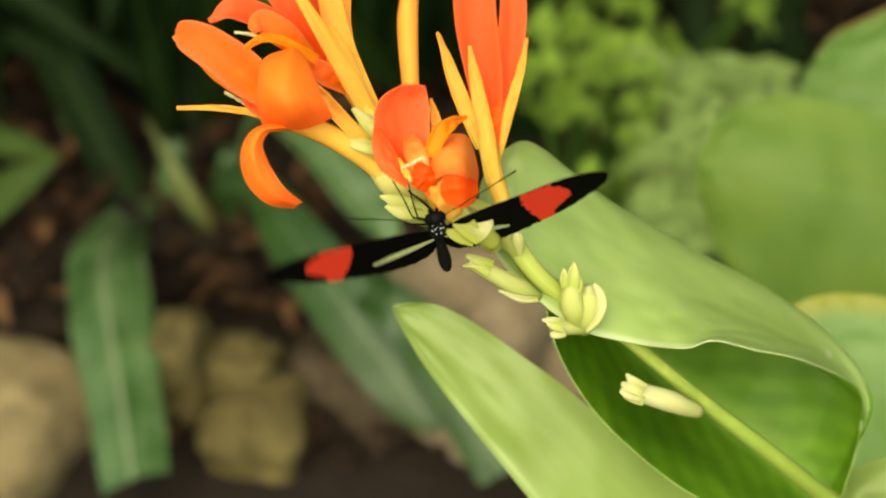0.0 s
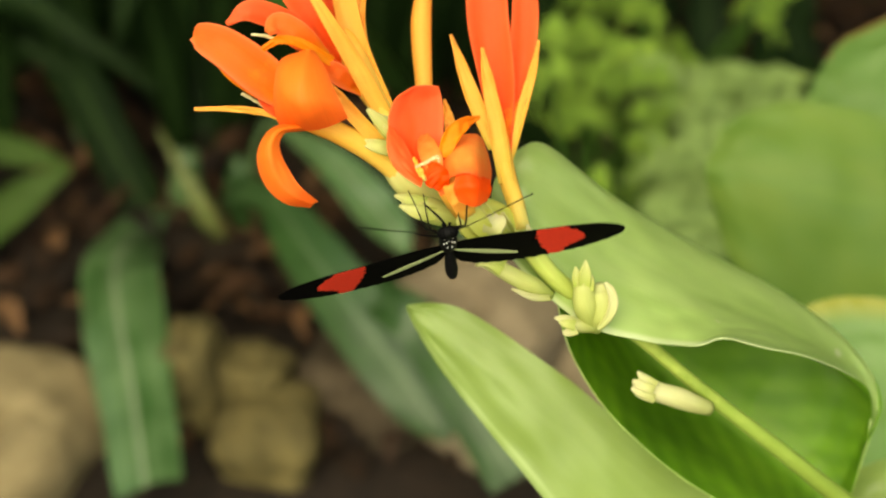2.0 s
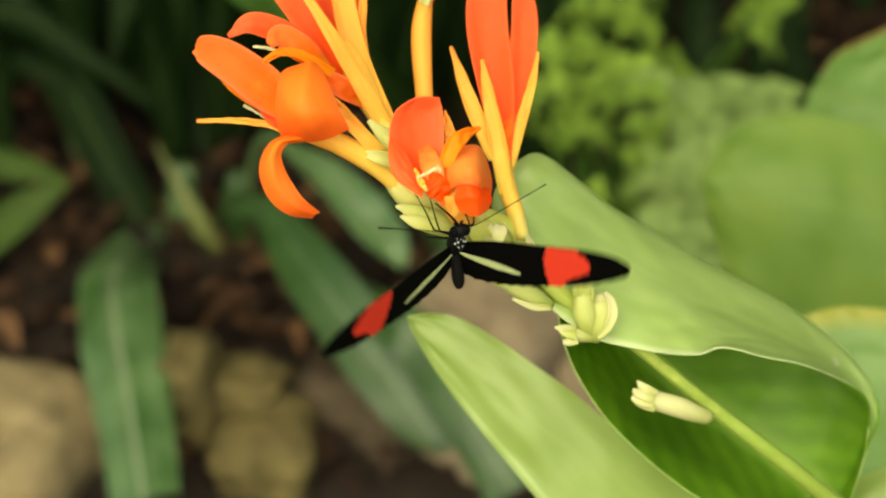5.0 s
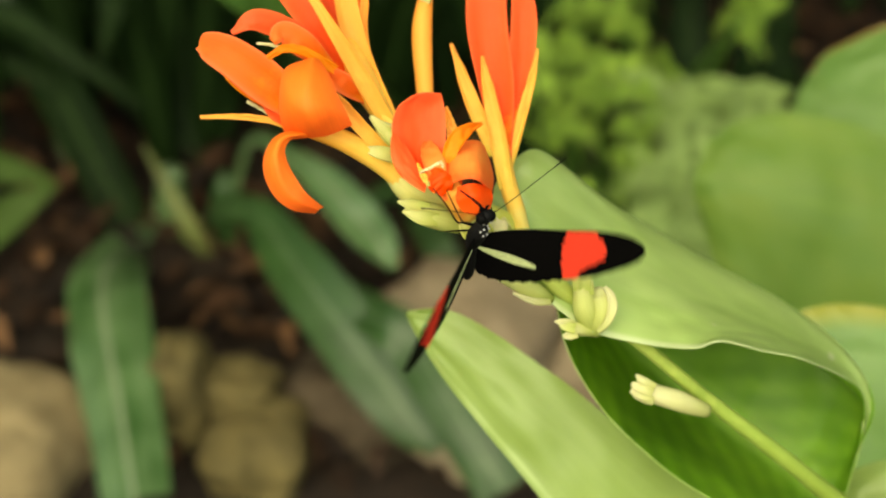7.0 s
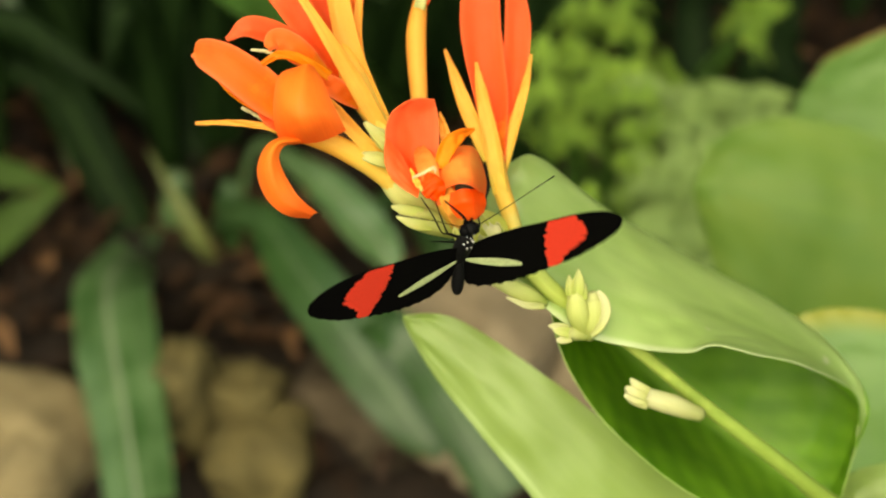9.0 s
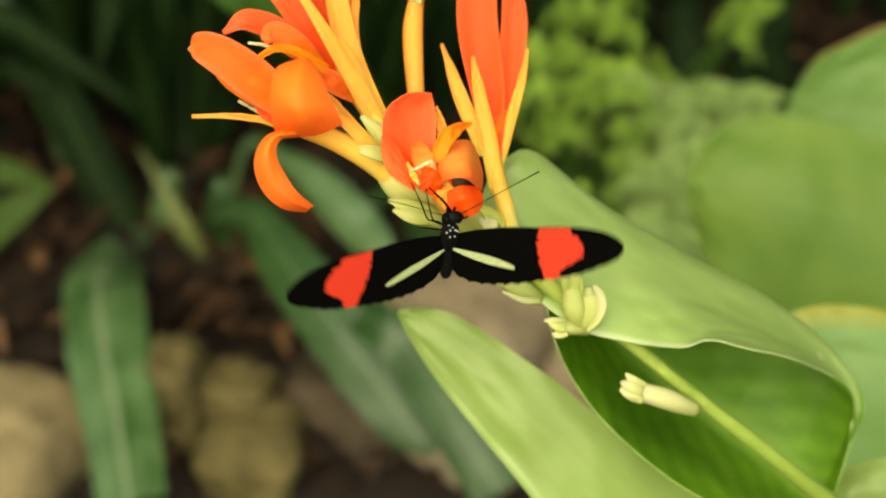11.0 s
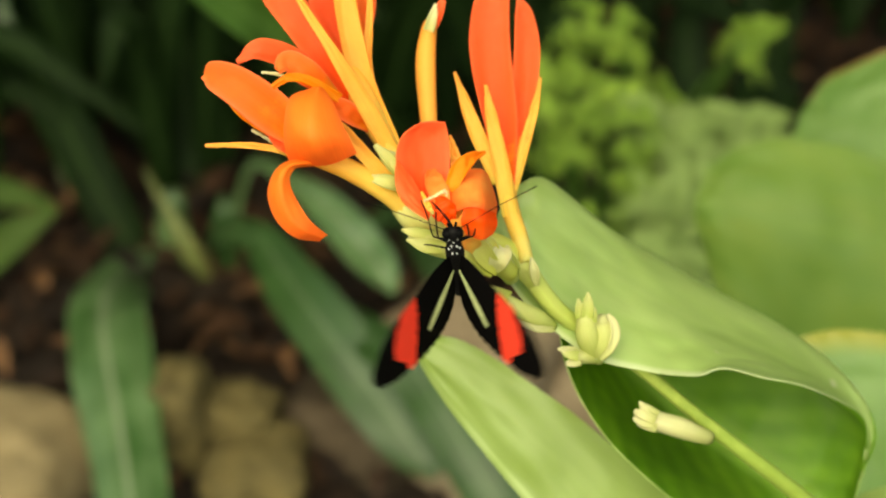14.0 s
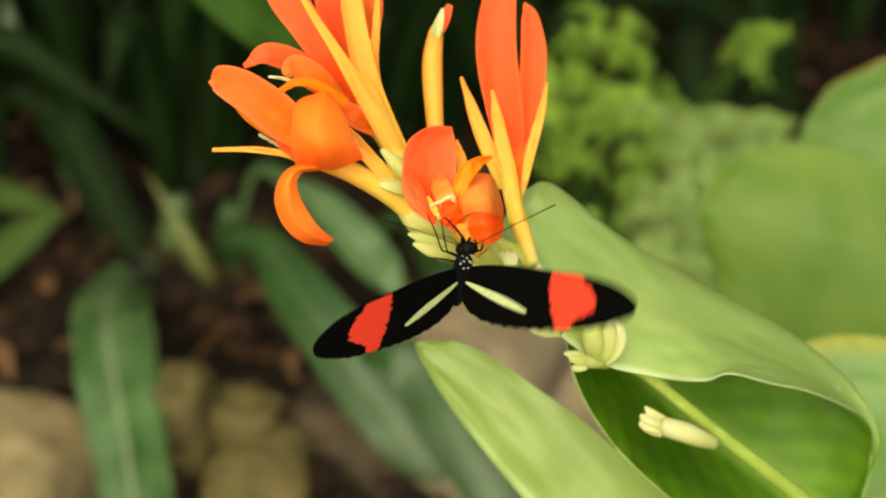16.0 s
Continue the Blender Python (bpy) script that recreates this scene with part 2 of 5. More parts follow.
WING_BLACK = plain("black_wing_scales", (0.0022, 0.0020, 0.0019), 0.9, 0.04)
WING_RED = plain("red_wing_scales", (0.98, 0.066, 0.038), 0.9, 0.0, 3500, 0.03)
WING_CREAM = plain("cream_wing_scales", (0.58, 0.65, 0.32), 0.8, 0.1)
BODY_BLACK = plain("black_body_hair", (0.004, 0.004, 0.004), 0.7, 0.12, 2500, 0.6)
SPOT_WHITE = plain("white_spot", (0.75, 0.75, 0.72), 0.7)
LIMB_BLACK = plain("black_limb", (0.0025, 0.0025, 0.0025), 0.6, 0.06)
ANTHER = plain("cream_anther", (0.82, 0.55, 0.28), 0.6)


# ---- shape tools ----
def through_points(points, n):
    """A smooth run of n places through the given ones."""
    p = np.array([tuple(q) if hasattr(q, "__len__") else (q,) for q in points], float)
    if len(p) == 2:
        return p[0] + (p[1] - p[0]) * np.linspace(0, 1, n)[:, None]
    e = np.vstack([2 * p[0] - p[1], p, 2 * p[-1] - p[-2]])
    out = []
    for s in np.linspace(0, len(p) - 1, n):
        i = min(int(s), len(p) - 2)
        t = s - i
        a, b, c, d = e[i:i + 4]
        out.append(0.5 * (2 * b + (c - a) * t + (2 * a - 5 * b + 4 * c - d) * t * t + (3 * b - a - 3 * c + d) * t ** 3))
    return np.array(out)


ORIGIN = {}
GROWTH = {}


def thing(name, base, label, category, group="", kind=""):
    e = new(name)
    e.empty_display_size = 0.02
    e.location = base
    ORIGIN[e] = Vector(base)
    return tagged(e, label, category, group, kind)


def as_mesh(name, verts, faces, uvs=None, smooth=True):
    me = bpy.data.meshes.new(name)
    me.from_pydata([tuple(v) for v in verts], [], [tuple(f) for f in faces])
    if uvs is not None:
        layer = me.uv_layers.new(name="UVMap")
        idx = np.zeros(len(me.loops), int)
        me.loops.foreach_get("vertex_index", idx)
        layer.data.foreach_set("uv", np.asarray(uvs, np.float32)[idx].ravel())
    if smooth:
        me.polygons.foreach_set("use_smooth", np.ones(len(me.polygons), bool))
    me.update()
    return me


def part(name, shape, mat, parent, label="", back=None):
    """Link a shape as one mesh object under a thing or a part; back: the material of a sheet's other side."""
    verts, faces, uvs = shape
    top = parent
    while top.parent:
        top = top.parent
    o = ORIGIN.get(top, Vector((0, 0, 0)))
    ob = new(name, as_mesh(name, (np.asarray(verts) - np.array(o)) * GROWTH.get(top, 1.0), faces, uvs))
    ob.data.materials.append(mat)
    if back:
        ob.data.materials.append(back)
        main = len(faces) - (len(verts) - len(faces) - 2) // 2
        ob.data.polygons.foreach_set("material_index", [i % 2 if i < main else 1 for i in range(len(faces))])
    ob.parent = parent
    if label:
        ob["label"] = label
    return ob


def solo(name, shape, mat, label, category, group="", kind=""):
    """A thing that is one mesh, with its origin at its lowest place."""
    verts, faces, uvs = shape
    verts = np.asarray(verts)
    base = verts[np.argmin(verts[:, 2])]
    ob = new(name, as_mesh(name, verts - base, faces, uvs))
    ob.location = base
    ob.data.materials.append(mat)
    return tagged(ob, label, category, group, kind)


def shell(grid, thick):
    """A thin solid sheet from a grid of places, with length and width coordinates."""
    g = np.asarray(grid, float)
    nu, nv = g.shape[:2]
    nrm = np.cross(np.gradient(g, axis=0), np.gradient(g, axis=1))
    nrm /= np.linalg.norm(nrm, axis=2)[..., None] + 1e-12
    verts = np.concatenate([(g + nrm * thick / 2).reshape(-1, 3), (g - nrm * thick / 2).reshape(-1, 3)])
    uu, vv = np.meshgrid(np.linspace(0, 1, nu), np.linspace(0, 1, nv), indexing="ij")
    uv = np.stack([uu.ravel(), vv.ravel()], 1)
    uv = np.concatenate([uv, uv])
    k, faces = nu * nv, []
    for i in range(nu - 1):
        for j in range(nv - 1):
            a, b, c, d = i * nv + j, i * nv + j + 1, (i + 1) * nv + j + 1, (i + 1) * nv + j
            faces += [(a, d, c, b), (a + k, b + k, c + k, d + k)]
    rim = [j for j in range(nv)] + [i * nv + nv - 1 for i in range(1, nu)] + [(nu - 1) * nv + j for j in range(nv - 2, -1, -1)] + [i * nv for i in range(nu - 2, 0, -1)]
    r = len(rim)
    verts = np.concatenate([verts, verts[rim], verts[[i + k for i in rim]]])
    uv = np.concatenate([uv, uv[rim], uv[rim]])
    for i in range(r):
        j = (i + 1) % r
        faces.append((2 * k + i, 2 * k + j, 2 * k + r + j, 2 * k + r + i))
    return verts, faces, uv


def sheet(curves, nu=40, nv=20, thick=0.0004, ripple=0.0, seed=0):
    """A sheet lofted over guide curves that run along it."""
    rows = np.array([through_points(c, nu) for c in curves])
    g = np.array([through_points(rows[:, i], nv) for i in range(nu)])
    if ripple:
        for i in range(nu):
            for j in range(nv):
                g[i, j] += np.array(TOWARD) * ripple * noise.noise((i * 0.22 + seed, j * 0.35, seed * 1.7))
    return shell(g, thick)


def blade(spine, widths, cup=0.5, face=None, nu=22, nv=9, thick=0.0004, twist=(0, 0), ripple=0.0, seed=0.0, hem=0.0):
    """A petal or leaf along a spine; widths in metres; cup: half the angle of its hollow, towards face."""
    c = through_points(spine, nu)
    w = np.maximum(through_points(widths, nu)[:, 0], 0.0002)
    bend = through_points(cup, nu)[:, 0] if hasattr(cup, "__len__") else np.full(nu, cup)
    turn = np.radians(through_points(twist, nu)[:, 0])
    f0 = np.array(TOWARD if face is None else face, float)
    tan = np.gradient(c, axis=0)
    g = np.zeros((nu, nv, 3))
    for i in range(nu):
        t = tan[i] / (np.linalg.norm(tan[i]) + 1e-12)
        side = np.cross(t, f0)
        side /= np.linalg.norm(side) + 1e-12
        up = np.cross(side, t)
        side, up = side * np.cos(turn[i]) + up * np.sin(turn[i]), up * np.cos(turn[i]) - side * np.sin(turn[i])
        b = bend[i] if abs(bend[i]) > 1e-3 else 1e-3
        r = w[i] / 2 / b
        for j, s in enumerate(np.linspace(-1, 1, nv)):
            wave = ripple * noise.noise((i * 0.3 + seed, s * 1.2 + seed, seed)) + hem * abs(s) ** 3 * math.sin(i * 0.9 + seed + (2 if s > 0 else 0))
            g[i, j] = c[i] + side * r * math.sin(s * b) + up * (r * (1 - math.cos(s * b)) + wave)
    return shell(g, thick)


def tube(points, radii, n=24, seg=10, flat=1.0, face=None):
    """A round rod or bud of changing thickness, closed at both ends."""
    c = through_points(points, n)
    r = np.maximum(through_points(radii, n)[:, 0], 0.00003)
    tan = np.gradient(c, axis=0)
    ref = np.array(TOWARD if face is None else face, float)
    verts, uv, faces = [], [], []
    for i in range(n):
        t = tan[i] / (np.linalg.norm(tan[i]) + 1e-12)
        side = np.cross(t, ref)
        side /= np.linalg.norm(side) + 1e-12
        up = np.cross(side, t)
        for j in range(seg):
            a = 2 * math.pi * j / seg
            verts.append(c[i] + r[i] * (side * math.cos(a) + up * math.sin(a) * flat))
            uv.append((i / (n - 1), j / seg))
    for i in range(n - 1):
        for j in range(seg):
            a, b = i * seg + j, i * seg + (j + 1) % seg
            faces.append((a, b, b + seg, a + seg))
    faces += [tuple(range(seg - 1, -1, -1)), tuple((n - 1) * seg + j for j in range(seg))]
    return verts, faces, uv


def join(shapes):
    verts, faces, uvs, k = [], [], [], 0
    for v, f, u in shapes:
        verts.append(np.asarray(v))
        uvs.append(np.asarray(u))
        faces += [tuple(i + k for i in q) for q in f]
        k += len(v)
    return np.concatenate(verts), faces, np.concatenate(uvs)


def boulder(center, size, seed, lean=0.0, n=26, rough=0.22, square=2.6):
    """A weathered stone: a blunt block, dented and chipped."""
    rnd, verts, faces, uv = random.Random(seed), [], [], []
    for i in range(n + 1):
        th = math.pi * i / n
        for j in range(2 * n):
            ph = math.pi * j / n
            d = Vector((math.sin(th) * math.cos(ph), math.sin(th) * math.sin(ph), math.cos(th)))
            k = (abs(d.x) ** square + abs(d.y) ** square + abs(d.z) ** square) ** (-1 / square)
            s = k * (1 + rough * noise.noise(d * 1.6 + Vector((seed, 0, 0))) + rough * 0.35 * noise.noise(d * 5 + Vector((0, seed, 0))))
            p = Matrix.Rotation(lean, 3, "Z") @ Vector((d.x * size[0], d.y * size[1], d.z * size[2])) * s
            verts.append(Vector(center) + p)
            uv.append((i / n, j / (2 * n)))
    m = 2 * n
    for i in range(n):
        for j in range(m):
            a, b = i * m + j, i * m + (j + 1) % m
            faces.append((a, a + m, b + m, b))
    return verts, faces, uv


def mm(*sizes):
    return [s * 0.001 for s in sizes]


# ---- the ground ----
def ground_height(x, y):
    near = math.exp(-((x / 1.6) ** 2 + ((y - 1.0) / 1.4) ** 2))
    return near * (0.022 * noise.noise((x * 6, y * 6, 3)) + 0.010 * noise.noise((x * 19, y * 19, 7)))


def build_ground():
    line = [-400, -60, -12, -4] + [round(-2 + i * 0.03, 3) for i in range(134)] + [4, 12, 60, 400]
    verts = [(x, y + 1.0, ground_height(x, y + 1.0)) for x in line for y in line]
    k = len(line)
    faces = [(i * k + j, (i + 1) * k + j, (i + 1) * k + j + 1, i * k + j + 1) for i in range(k - 1) for j in range(k - 1)]
    ob = new("ground", as_mesh("ground", verts, faces, [(v[0], v[1]) for v in verts]))
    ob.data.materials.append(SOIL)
    tagged(ob, "garden soil with dry leaf litter, darkened for shade", "ground", kind="structure")


build_ground()


def build_litter():
    rnd, shapes = random.Random(5), []
    for i in range(2600):
        x, y = rnd.uniform(-0.6, 0.5), rnd.uniform(0.7, 1.5)
        a, s = rnd.uniform(0, 6.28), rnd.uniform(0.006, 0.024)
        z = ground_height(x, y) + 0.004
        d = Vector((math.cos(a), math.sin(a), rnd.uniform(-0.1, 0.3)))
        p = Vector((x, y, z + 0.004))
        shapes.append(blade([p - d * s, p + Vector((0, 0, rnd.uniform(0, 0.01))), p + d * s], [0.002, s * 0.7, 0.002], 0.5, (0, 0, 1), 6, 4, 0.0006))
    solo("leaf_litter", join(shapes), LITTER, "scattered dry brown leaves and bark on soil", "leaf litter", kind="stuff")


build_litter()

# ---- stones in the bed ----
STONES = [
    (at(-254.8, -150.8, -640), 0.064, 0.05, 0.044, 3, STONE, "large pale tan stone lying on the soil"),
    (at(-153.4, -99.7, -640), 0.0175, 0.024, 0.031, 8, STONE_MOSS, "upright olive-brown mossy stone on the soil"),
    (at(-118.7, -104.1, -650), 0.0225, 0.024, 0.019, 12, STONE_MOSS, "small blunt tan stone among others"),
    (at(-105.9, -134.5, -632), 0.034, 0.03, 0.0235, 21, STONE_MOSS, "rounded olive-tan stone on the soil"),
    (at(-43.8, -126.7, -690), 0.045, 0.05, 0.05, 33, STONE_BROWN_SHADED, "brown stone with leaf shade darkened into its colour"),
    (at(15.8, -88.7, -660), 0.051, 0.055, 0.055, 41, STONE_PALE, "big smooth greyish-tan boulder behind the flower"),
    (at(88.6, -103.7, -690), 0.040, 0.045, 0.050, 47, STONE_PALE, "greyish-tan stone beside the big boulder"),
    (at(-320.1, -40.7, -860), 0.045, 0.05, 0.035, 52, STONE_BROWN_SHADED, "brown stone darkened to suit the dark bed"),
]
for c, sx, sy, sz, seed, mat, label in STONES:
    solo("stone", boulder(c, (sx, sy, sz), seed, seed * 0.37, 26, 0.2, 4.2), mat, label, "stone", "stones in the bed")


# ---- strap-leaved plants behind ----
def strap_plant(base, label, leaves, mat):
    t = thing("strap_leaf_plant", base, label, "plant", "strap-leaved plants")
    foot = Vector(base)
    part("leaf_sheath", tube([foot - Vector((0, 0, 0.02)), foot + Vector((0, 0, 0.02)), foot + Vector((0.004, 0, 0.05))], mm(14, 12, 7), 8, 10), mat, t)
    for spine, widths, cup, ripple in leaves:
        part("leaf", blade(spine, widths, cup, None, 34, 9, 0.0009, ripple=ripple, seed=len(widths) + spine[0][0] * 9), mat, t)
    return t


def on_ground(p):
    q = Vector(p)
    return Vector((q.x, q.y, ground_height(q.x, q.y)))


strap_plant(on_ground(at(-186.6, -48.9, -860)), "strap-leaved plant with broad drooping pale-striped leaves", [
    ([on_ground(at(-186.6, -48.9, -860)), at(-205.4, -12.9, -800), at(-210.6, -22.5, -735), at(-209.6, -36.7, -690), at(-200.8, -55.6, -650), at(-189.7, -81.7, -618), at(-176.9, -113.8, -585), at(-164.1, -150.7, -550)], mm(18, 30, 47, 54, 54, 51, 45, 40), -0.5, 0.002),
    ([on_ground(at(-149.6, -48.9, -860)), at(-125.8, 53.1, -760), at(-93.1, 40.9, -690), at(-68.2, 23.6, -660), at(-48.3, 3.7, -640), at(-33.7, -12.2, -625), at(-25.5, -26.5, -615)], mm(4, 6, 12, 22, 26, 22, 5), 0.3, 0.002),
    # Pale leaf added in place of the sheen on the dark diagonal leaf.
    ([on_ground(at(-200.0, -40.0, -910)), at(-256.5, 17.3, -890), at(-285.8, 84.0, -880), at(-304.6, 125.2, -875), at(-321.5, 166.2, -870), at(-337.3, 211.7, -870)], mm(10, 10, 10, 12, 20, 24), 0.4, 0.002),
], STRAP_MID)
strap_plant(on_ground(at(-149.6, -48.9, -860)), "strap-leaved plant with long arching glossy green leaves", [
    ([on_ground(at(-166.0, -48.9, -860)), at(-144.7, 7.9, -760), at(-113.6, 5.6, -690), at(-85.3, -24.8, -640), at(-57.3, -56.6, -610), at(-34.0, -86.8, -595), at(-13.9, -112.2, -585), at(-0.6, -127.7, -580)], mm(5, 9, 22, 36, 40, 39, 31, 9), 0.45, 0.002),
    ([on_ground(at(-107.6, -64.8, -850)), at(-39.9, -51.2, -600), at(-13.7, -68.3, -570), at(12.4, -105.8, -545), at(34.6, -142.8, -530)], mm(14, 24, 30, 32, 30), 0.4, 0.002),
    ([on_ground(at(-70.0, -40.0, -900)), at(-27.6, 24.4, -830), at(-7.3, -3.5, -780), at(7.9, -31.6, -760), at(20.2, -59.4, -750)], mm(8, 16, 22, 22, 18), 0.4, 0.002),
], STRAP)
strap_plant(on_ground(at(-372.0, -52.6, -790)), "clump of narrow bright green strap leaves", [
    ([on_ground(at(-372.0, -52.6, -790)), at(-330.8, -29.9, -765), at(-301.5, -7.9, -755), at(-275.9, 10.8, -750), at(-250.4, 25.7, -748)], mm(14, 24, 27, 22, 2), 0.4, 0.001),
    ([on_ground(at(-378.0, -52.6, -790)), at(-349.9, 43.0, -790), at(-314.7, 40.5, -775), at(-281.6, 34.4, -765), at(-252.8, 25.9, -755)], mm(14, 26, 22, 18, 2), 0.4, 0.001),
], STRAP_OLIVE)
strap_plant(on_ground(at(-29.4, 9.6, -1000)), "single arching green strap leaf behind the flower", [
    ([on_ground(at(-29.4, 9.6, -1000)), at(-45.0, 84.3, -640), at(-63.0, 92.5, -480), at(-84.0, 105.9, -440), at(-102.7, 118.8, -420), at(-125.3, 136.0, -400)], mm(12, 20, 24, 24, 22, 14), 0.4, 0.001),
], STRAP_GREEN)


def dark_clump():
    rnd = random.Random(11)
    base = on_ground(at(-222.1, 9.6, -1000))
    leaves = [
        ([on_ground(at(-188.5, -50.5, -900)), at(-204.0, -23.6, -830), at(-232.0, 28.2, -820), at(-272.4, 97.4, -840), at(-316.6, 157.9, -870), at(-358.4, 212.7, -900)], mm(16, 28, 34, 36, 32, 20), 0.5, 0.002),
        ([on_ground(at(-195.4, -35.2, -960)), at(-186.4, 47.1, -900), at(-189.4, 123.6, -900), at(-186.4, 212.7, -900)], mm(14, 20, 20, 18), 0.5, 0.002),
        ([on_ground(at(-188.7, -35.2, -960)), at(-209.8, 76.9, -900), at(-256.5, 115.1, -900), at(-307.4, 132.1, -900)], mm(14, 20, 18, 3), 0.4, 0.002),
        ([on_ground(at(-182.6, -35.7, -980)), at(-163.1, 81.1, -900), at(-168.7, 155.3, -850), at(-177.3, 203.4, -800)], mm(14, 24, 26, 20), 0.5, 0.002),
        ([on_ground(at(-11.8, 10.4, -1100)), at(-35.7, 93.8, -900), at(-25.0, 137.0, -800), at(2.1, 178.5, -700)], mm(16, 30, 34, 20), 0.5, 0.002),
    ]
    for i in range(120):
        x0 = base.x + rnd.uniform(-0.45, 0.55)
        y0 = base.y + rnd.uniform(0.06, 0.75)
        a = rnd.uniform(-1.2, 1.2)
        h, reach = rnd.uniform(0.30, 0.85), rnd.uniform(0.10, 0.35)
        d = Vector((math.sin(a), rnd.uniform(-0.9, 0.3), 0))
        p0 = Vector((x0, y0, 0.0))
        leaves.append(([p0, p0 + d * reach * 0.25 + Vector((0, 0, h * 0.55)), p0 + d * reach * 0.8 + Vector((0, 0, h)), p0 + d * reach * 1.7 + Vector((0, 0, h * 0.8))], mm(16, 34, 32, 3), 0.4, 0.002))
    for i in range(240):
        a = rnd.uniform(-1.3, 1.3)
        h, reach = rnd.uniform(0.10, 0.34), rnd.uniform(0.06, 0.2)
        d = Vector((math.sin(a), rnd.uniform(-0.5, 0.5), 0))
        p0 = Vector((rnd.uniform(-0.62, 0.08), rnd.uniform(1.02, 1.45), 0.0)) if i < 160 else Vector((rnd.uniform(0.08, 0.55), rnd.uniform(1.28, 1.6), 0.0))
        leaves.append(([p0, p0 + d * reach * 0.25 + Vector((0, 0, h * 0.55)), p0 + d * reach * 0.8 + Vector((0, 0, h)), p0 + d * reach * 1.7 + Vector((0, 0, h * 0.7))], mm(14, 26, 24, 3), 0.4, 0.002))
    # Tall unseen leaves added over the left of the bed to block sky light.
    for i in range(260):
        x0, y0 = base.x + rnd.uniform(-0.7, 0.18), base.y + rnd.uniform(0.25, 0.8)
        h = rnd.uniform(0.85, 1.35)
        d = Vector((rnd.uniform(-0.5, 0.5), -1, 0)) * rnd.uniform(0.5, 0.8)
        p0 = Vector((x0, y0, 0.0))
        leaves.append(([p0, p0 + d * 0.2 + Vector((0, 0, h * 0.7)), p0 + d * 0.7 + Vector((0, 0, h)), p0 + d * 1.25 + Vector((0, 0, h * 0.85))], mm(20, 60, 62, 6), 0.4, 0.002))
    # The same unseen overhang on the right, added to darken the back corner.
    for i in range(170):
        p0 = Vector((base.x + rnd.uniform(0.42, 1.25), base.y + rnd.uniform(0.25, 0.8), 0.0))
        h = rnd.uniform(0.85, 1.4)
        d = Vector((rnd.uniform(-0.25, 0.5), -1, 0)) * rnd.uniform(0.5, 0.85)
        leaves.append(([p0, p0 + d * 0.2 + Vector((0, 0, h * 0.7)), p0 + d * 0.7 + Vector((0, 0, h)), p0 + d * 1.25 + Vector((0, 0, h * 0.85))], mm(20, 60, 62, 6), 0.4, 0.002))
    strap_plant(base, "dense clump of arching strap leaves, darkened for shade, with an unseen overhang", leaves, STRAP_SHADED)


dark_clump()
t = thing("young_shoot", on_ground(at(-170.9, -24.6, -880)), "pale yellowish-green dry leaf sheath in the dark bed", "shoot")
part("sheath", blade([at(-159.0, -31.2, -815), at(-167.9, -8.9, -795), at(-178.5, 12.7, -788), at(-190.8, 34.4, -790), at(-202.9, 54.0, -795)], mm(8, 15, 12, 5, 1), 0.6, None, 16, 7, 0.0008), SHOOT, t)


# ---- broad canna leaves and shrubs behind ----
def broad_plant(label, base, leaves):
    t = thing("broad_leaf_plant", base, label, "plant", "broad-leaved plants behind")
    for name, guides, mat, note in leaves:
        part("leaf", sheet(guides, 40, 24, 0.0007, 0.0014, guides[0][0][0] * 70), mat, t, note)
        p = Vector(guides[1][-1])
        part("leaf_stalk", tube([p, p.lerp(Vector(base), 0.4) + Vector((0.02, 0, 0.03)), Vector(base)], mm(3, 4, 5), 12, 8), STEM, t)
    return t


broad_plant("broad light green canna leaves standing behind the flower", on_ground(at(290.8, -119.6, -420)), [
    ("upper", [[at(153.3, 61.4, -335), at(158.8, 68.3, -335), at(166.9, 72.9, -335), at(180.7, 79.1, -332), at(199.0, 85.3, -330), at(223.6, 91.9, -328)],
               [at(148.3, 50.4, -340), at(154.4, 52.9, -340), at(165.8, 54.3, -340), at(182.3, 55.1, -338), at(200.5, 54.6, -335), at(225.3, 53.3, -333)],
               [at(145.9, 37.8, -345), at(149.4, 26.1, -345), at(158.8, 16.7, -345), at(183.4, 4.9, -342), at(202.0, 0.2, -340), at(227.0, -2.1, -338)]], LEAF_FAR, "leaf with a browned upper margin"),
    ("middle", [[at(100.9, 29.8, -275), at(111.4, 36.1, -275), at(129.3, 39.7, -272), at(149.9, 36.2, -270), at(170.2, 29.4, -268), at(198.8, 22.0, -266)],
                [at(95.3, 14.5, -272), at(107.3, 12.7, -266), at(127.2, 8.5, -262), at(147.9, 4.3, -262), at(168.6, 0.2, -262), at(197.5, -4.3, -262)],
                [at(99.2, -0.2, -278), at(106.9, -20.9, -276), at(125.6, -41.9, -274), at(145.7, -54.2, -270), at(170.2, -58.2, -268), at(198.8, -53.9, -266)]], LEAF_BACK, ""),
    ("lower", [[at(109.3, -36.6, -196), at(115.3, -31.4, -195), at(125.3, -27.6, -192), at(136.1, -27.5, -190), at(149.7, -29.7, -188), at(169.0, -35.9, -186)],
               [at(111.1, -58.5, -194), at(121.2, -55.3, -190), at(136.8, -55.0, -187), at(150.7, -55.7, -185), at(161.2, -56.5, -184), at(171.7, -58.2, -183)],
               [at(113.3, -90.0, -196), at(127.6, -95.1, -194), at(143.6, -99.4, -192), at(157.6, -99.9, -190), at(166.0, -98.6, -188), at(176.3, -96.4, -186)]], LEAF_MARGIN, "leaf with a yellow margin"),
])


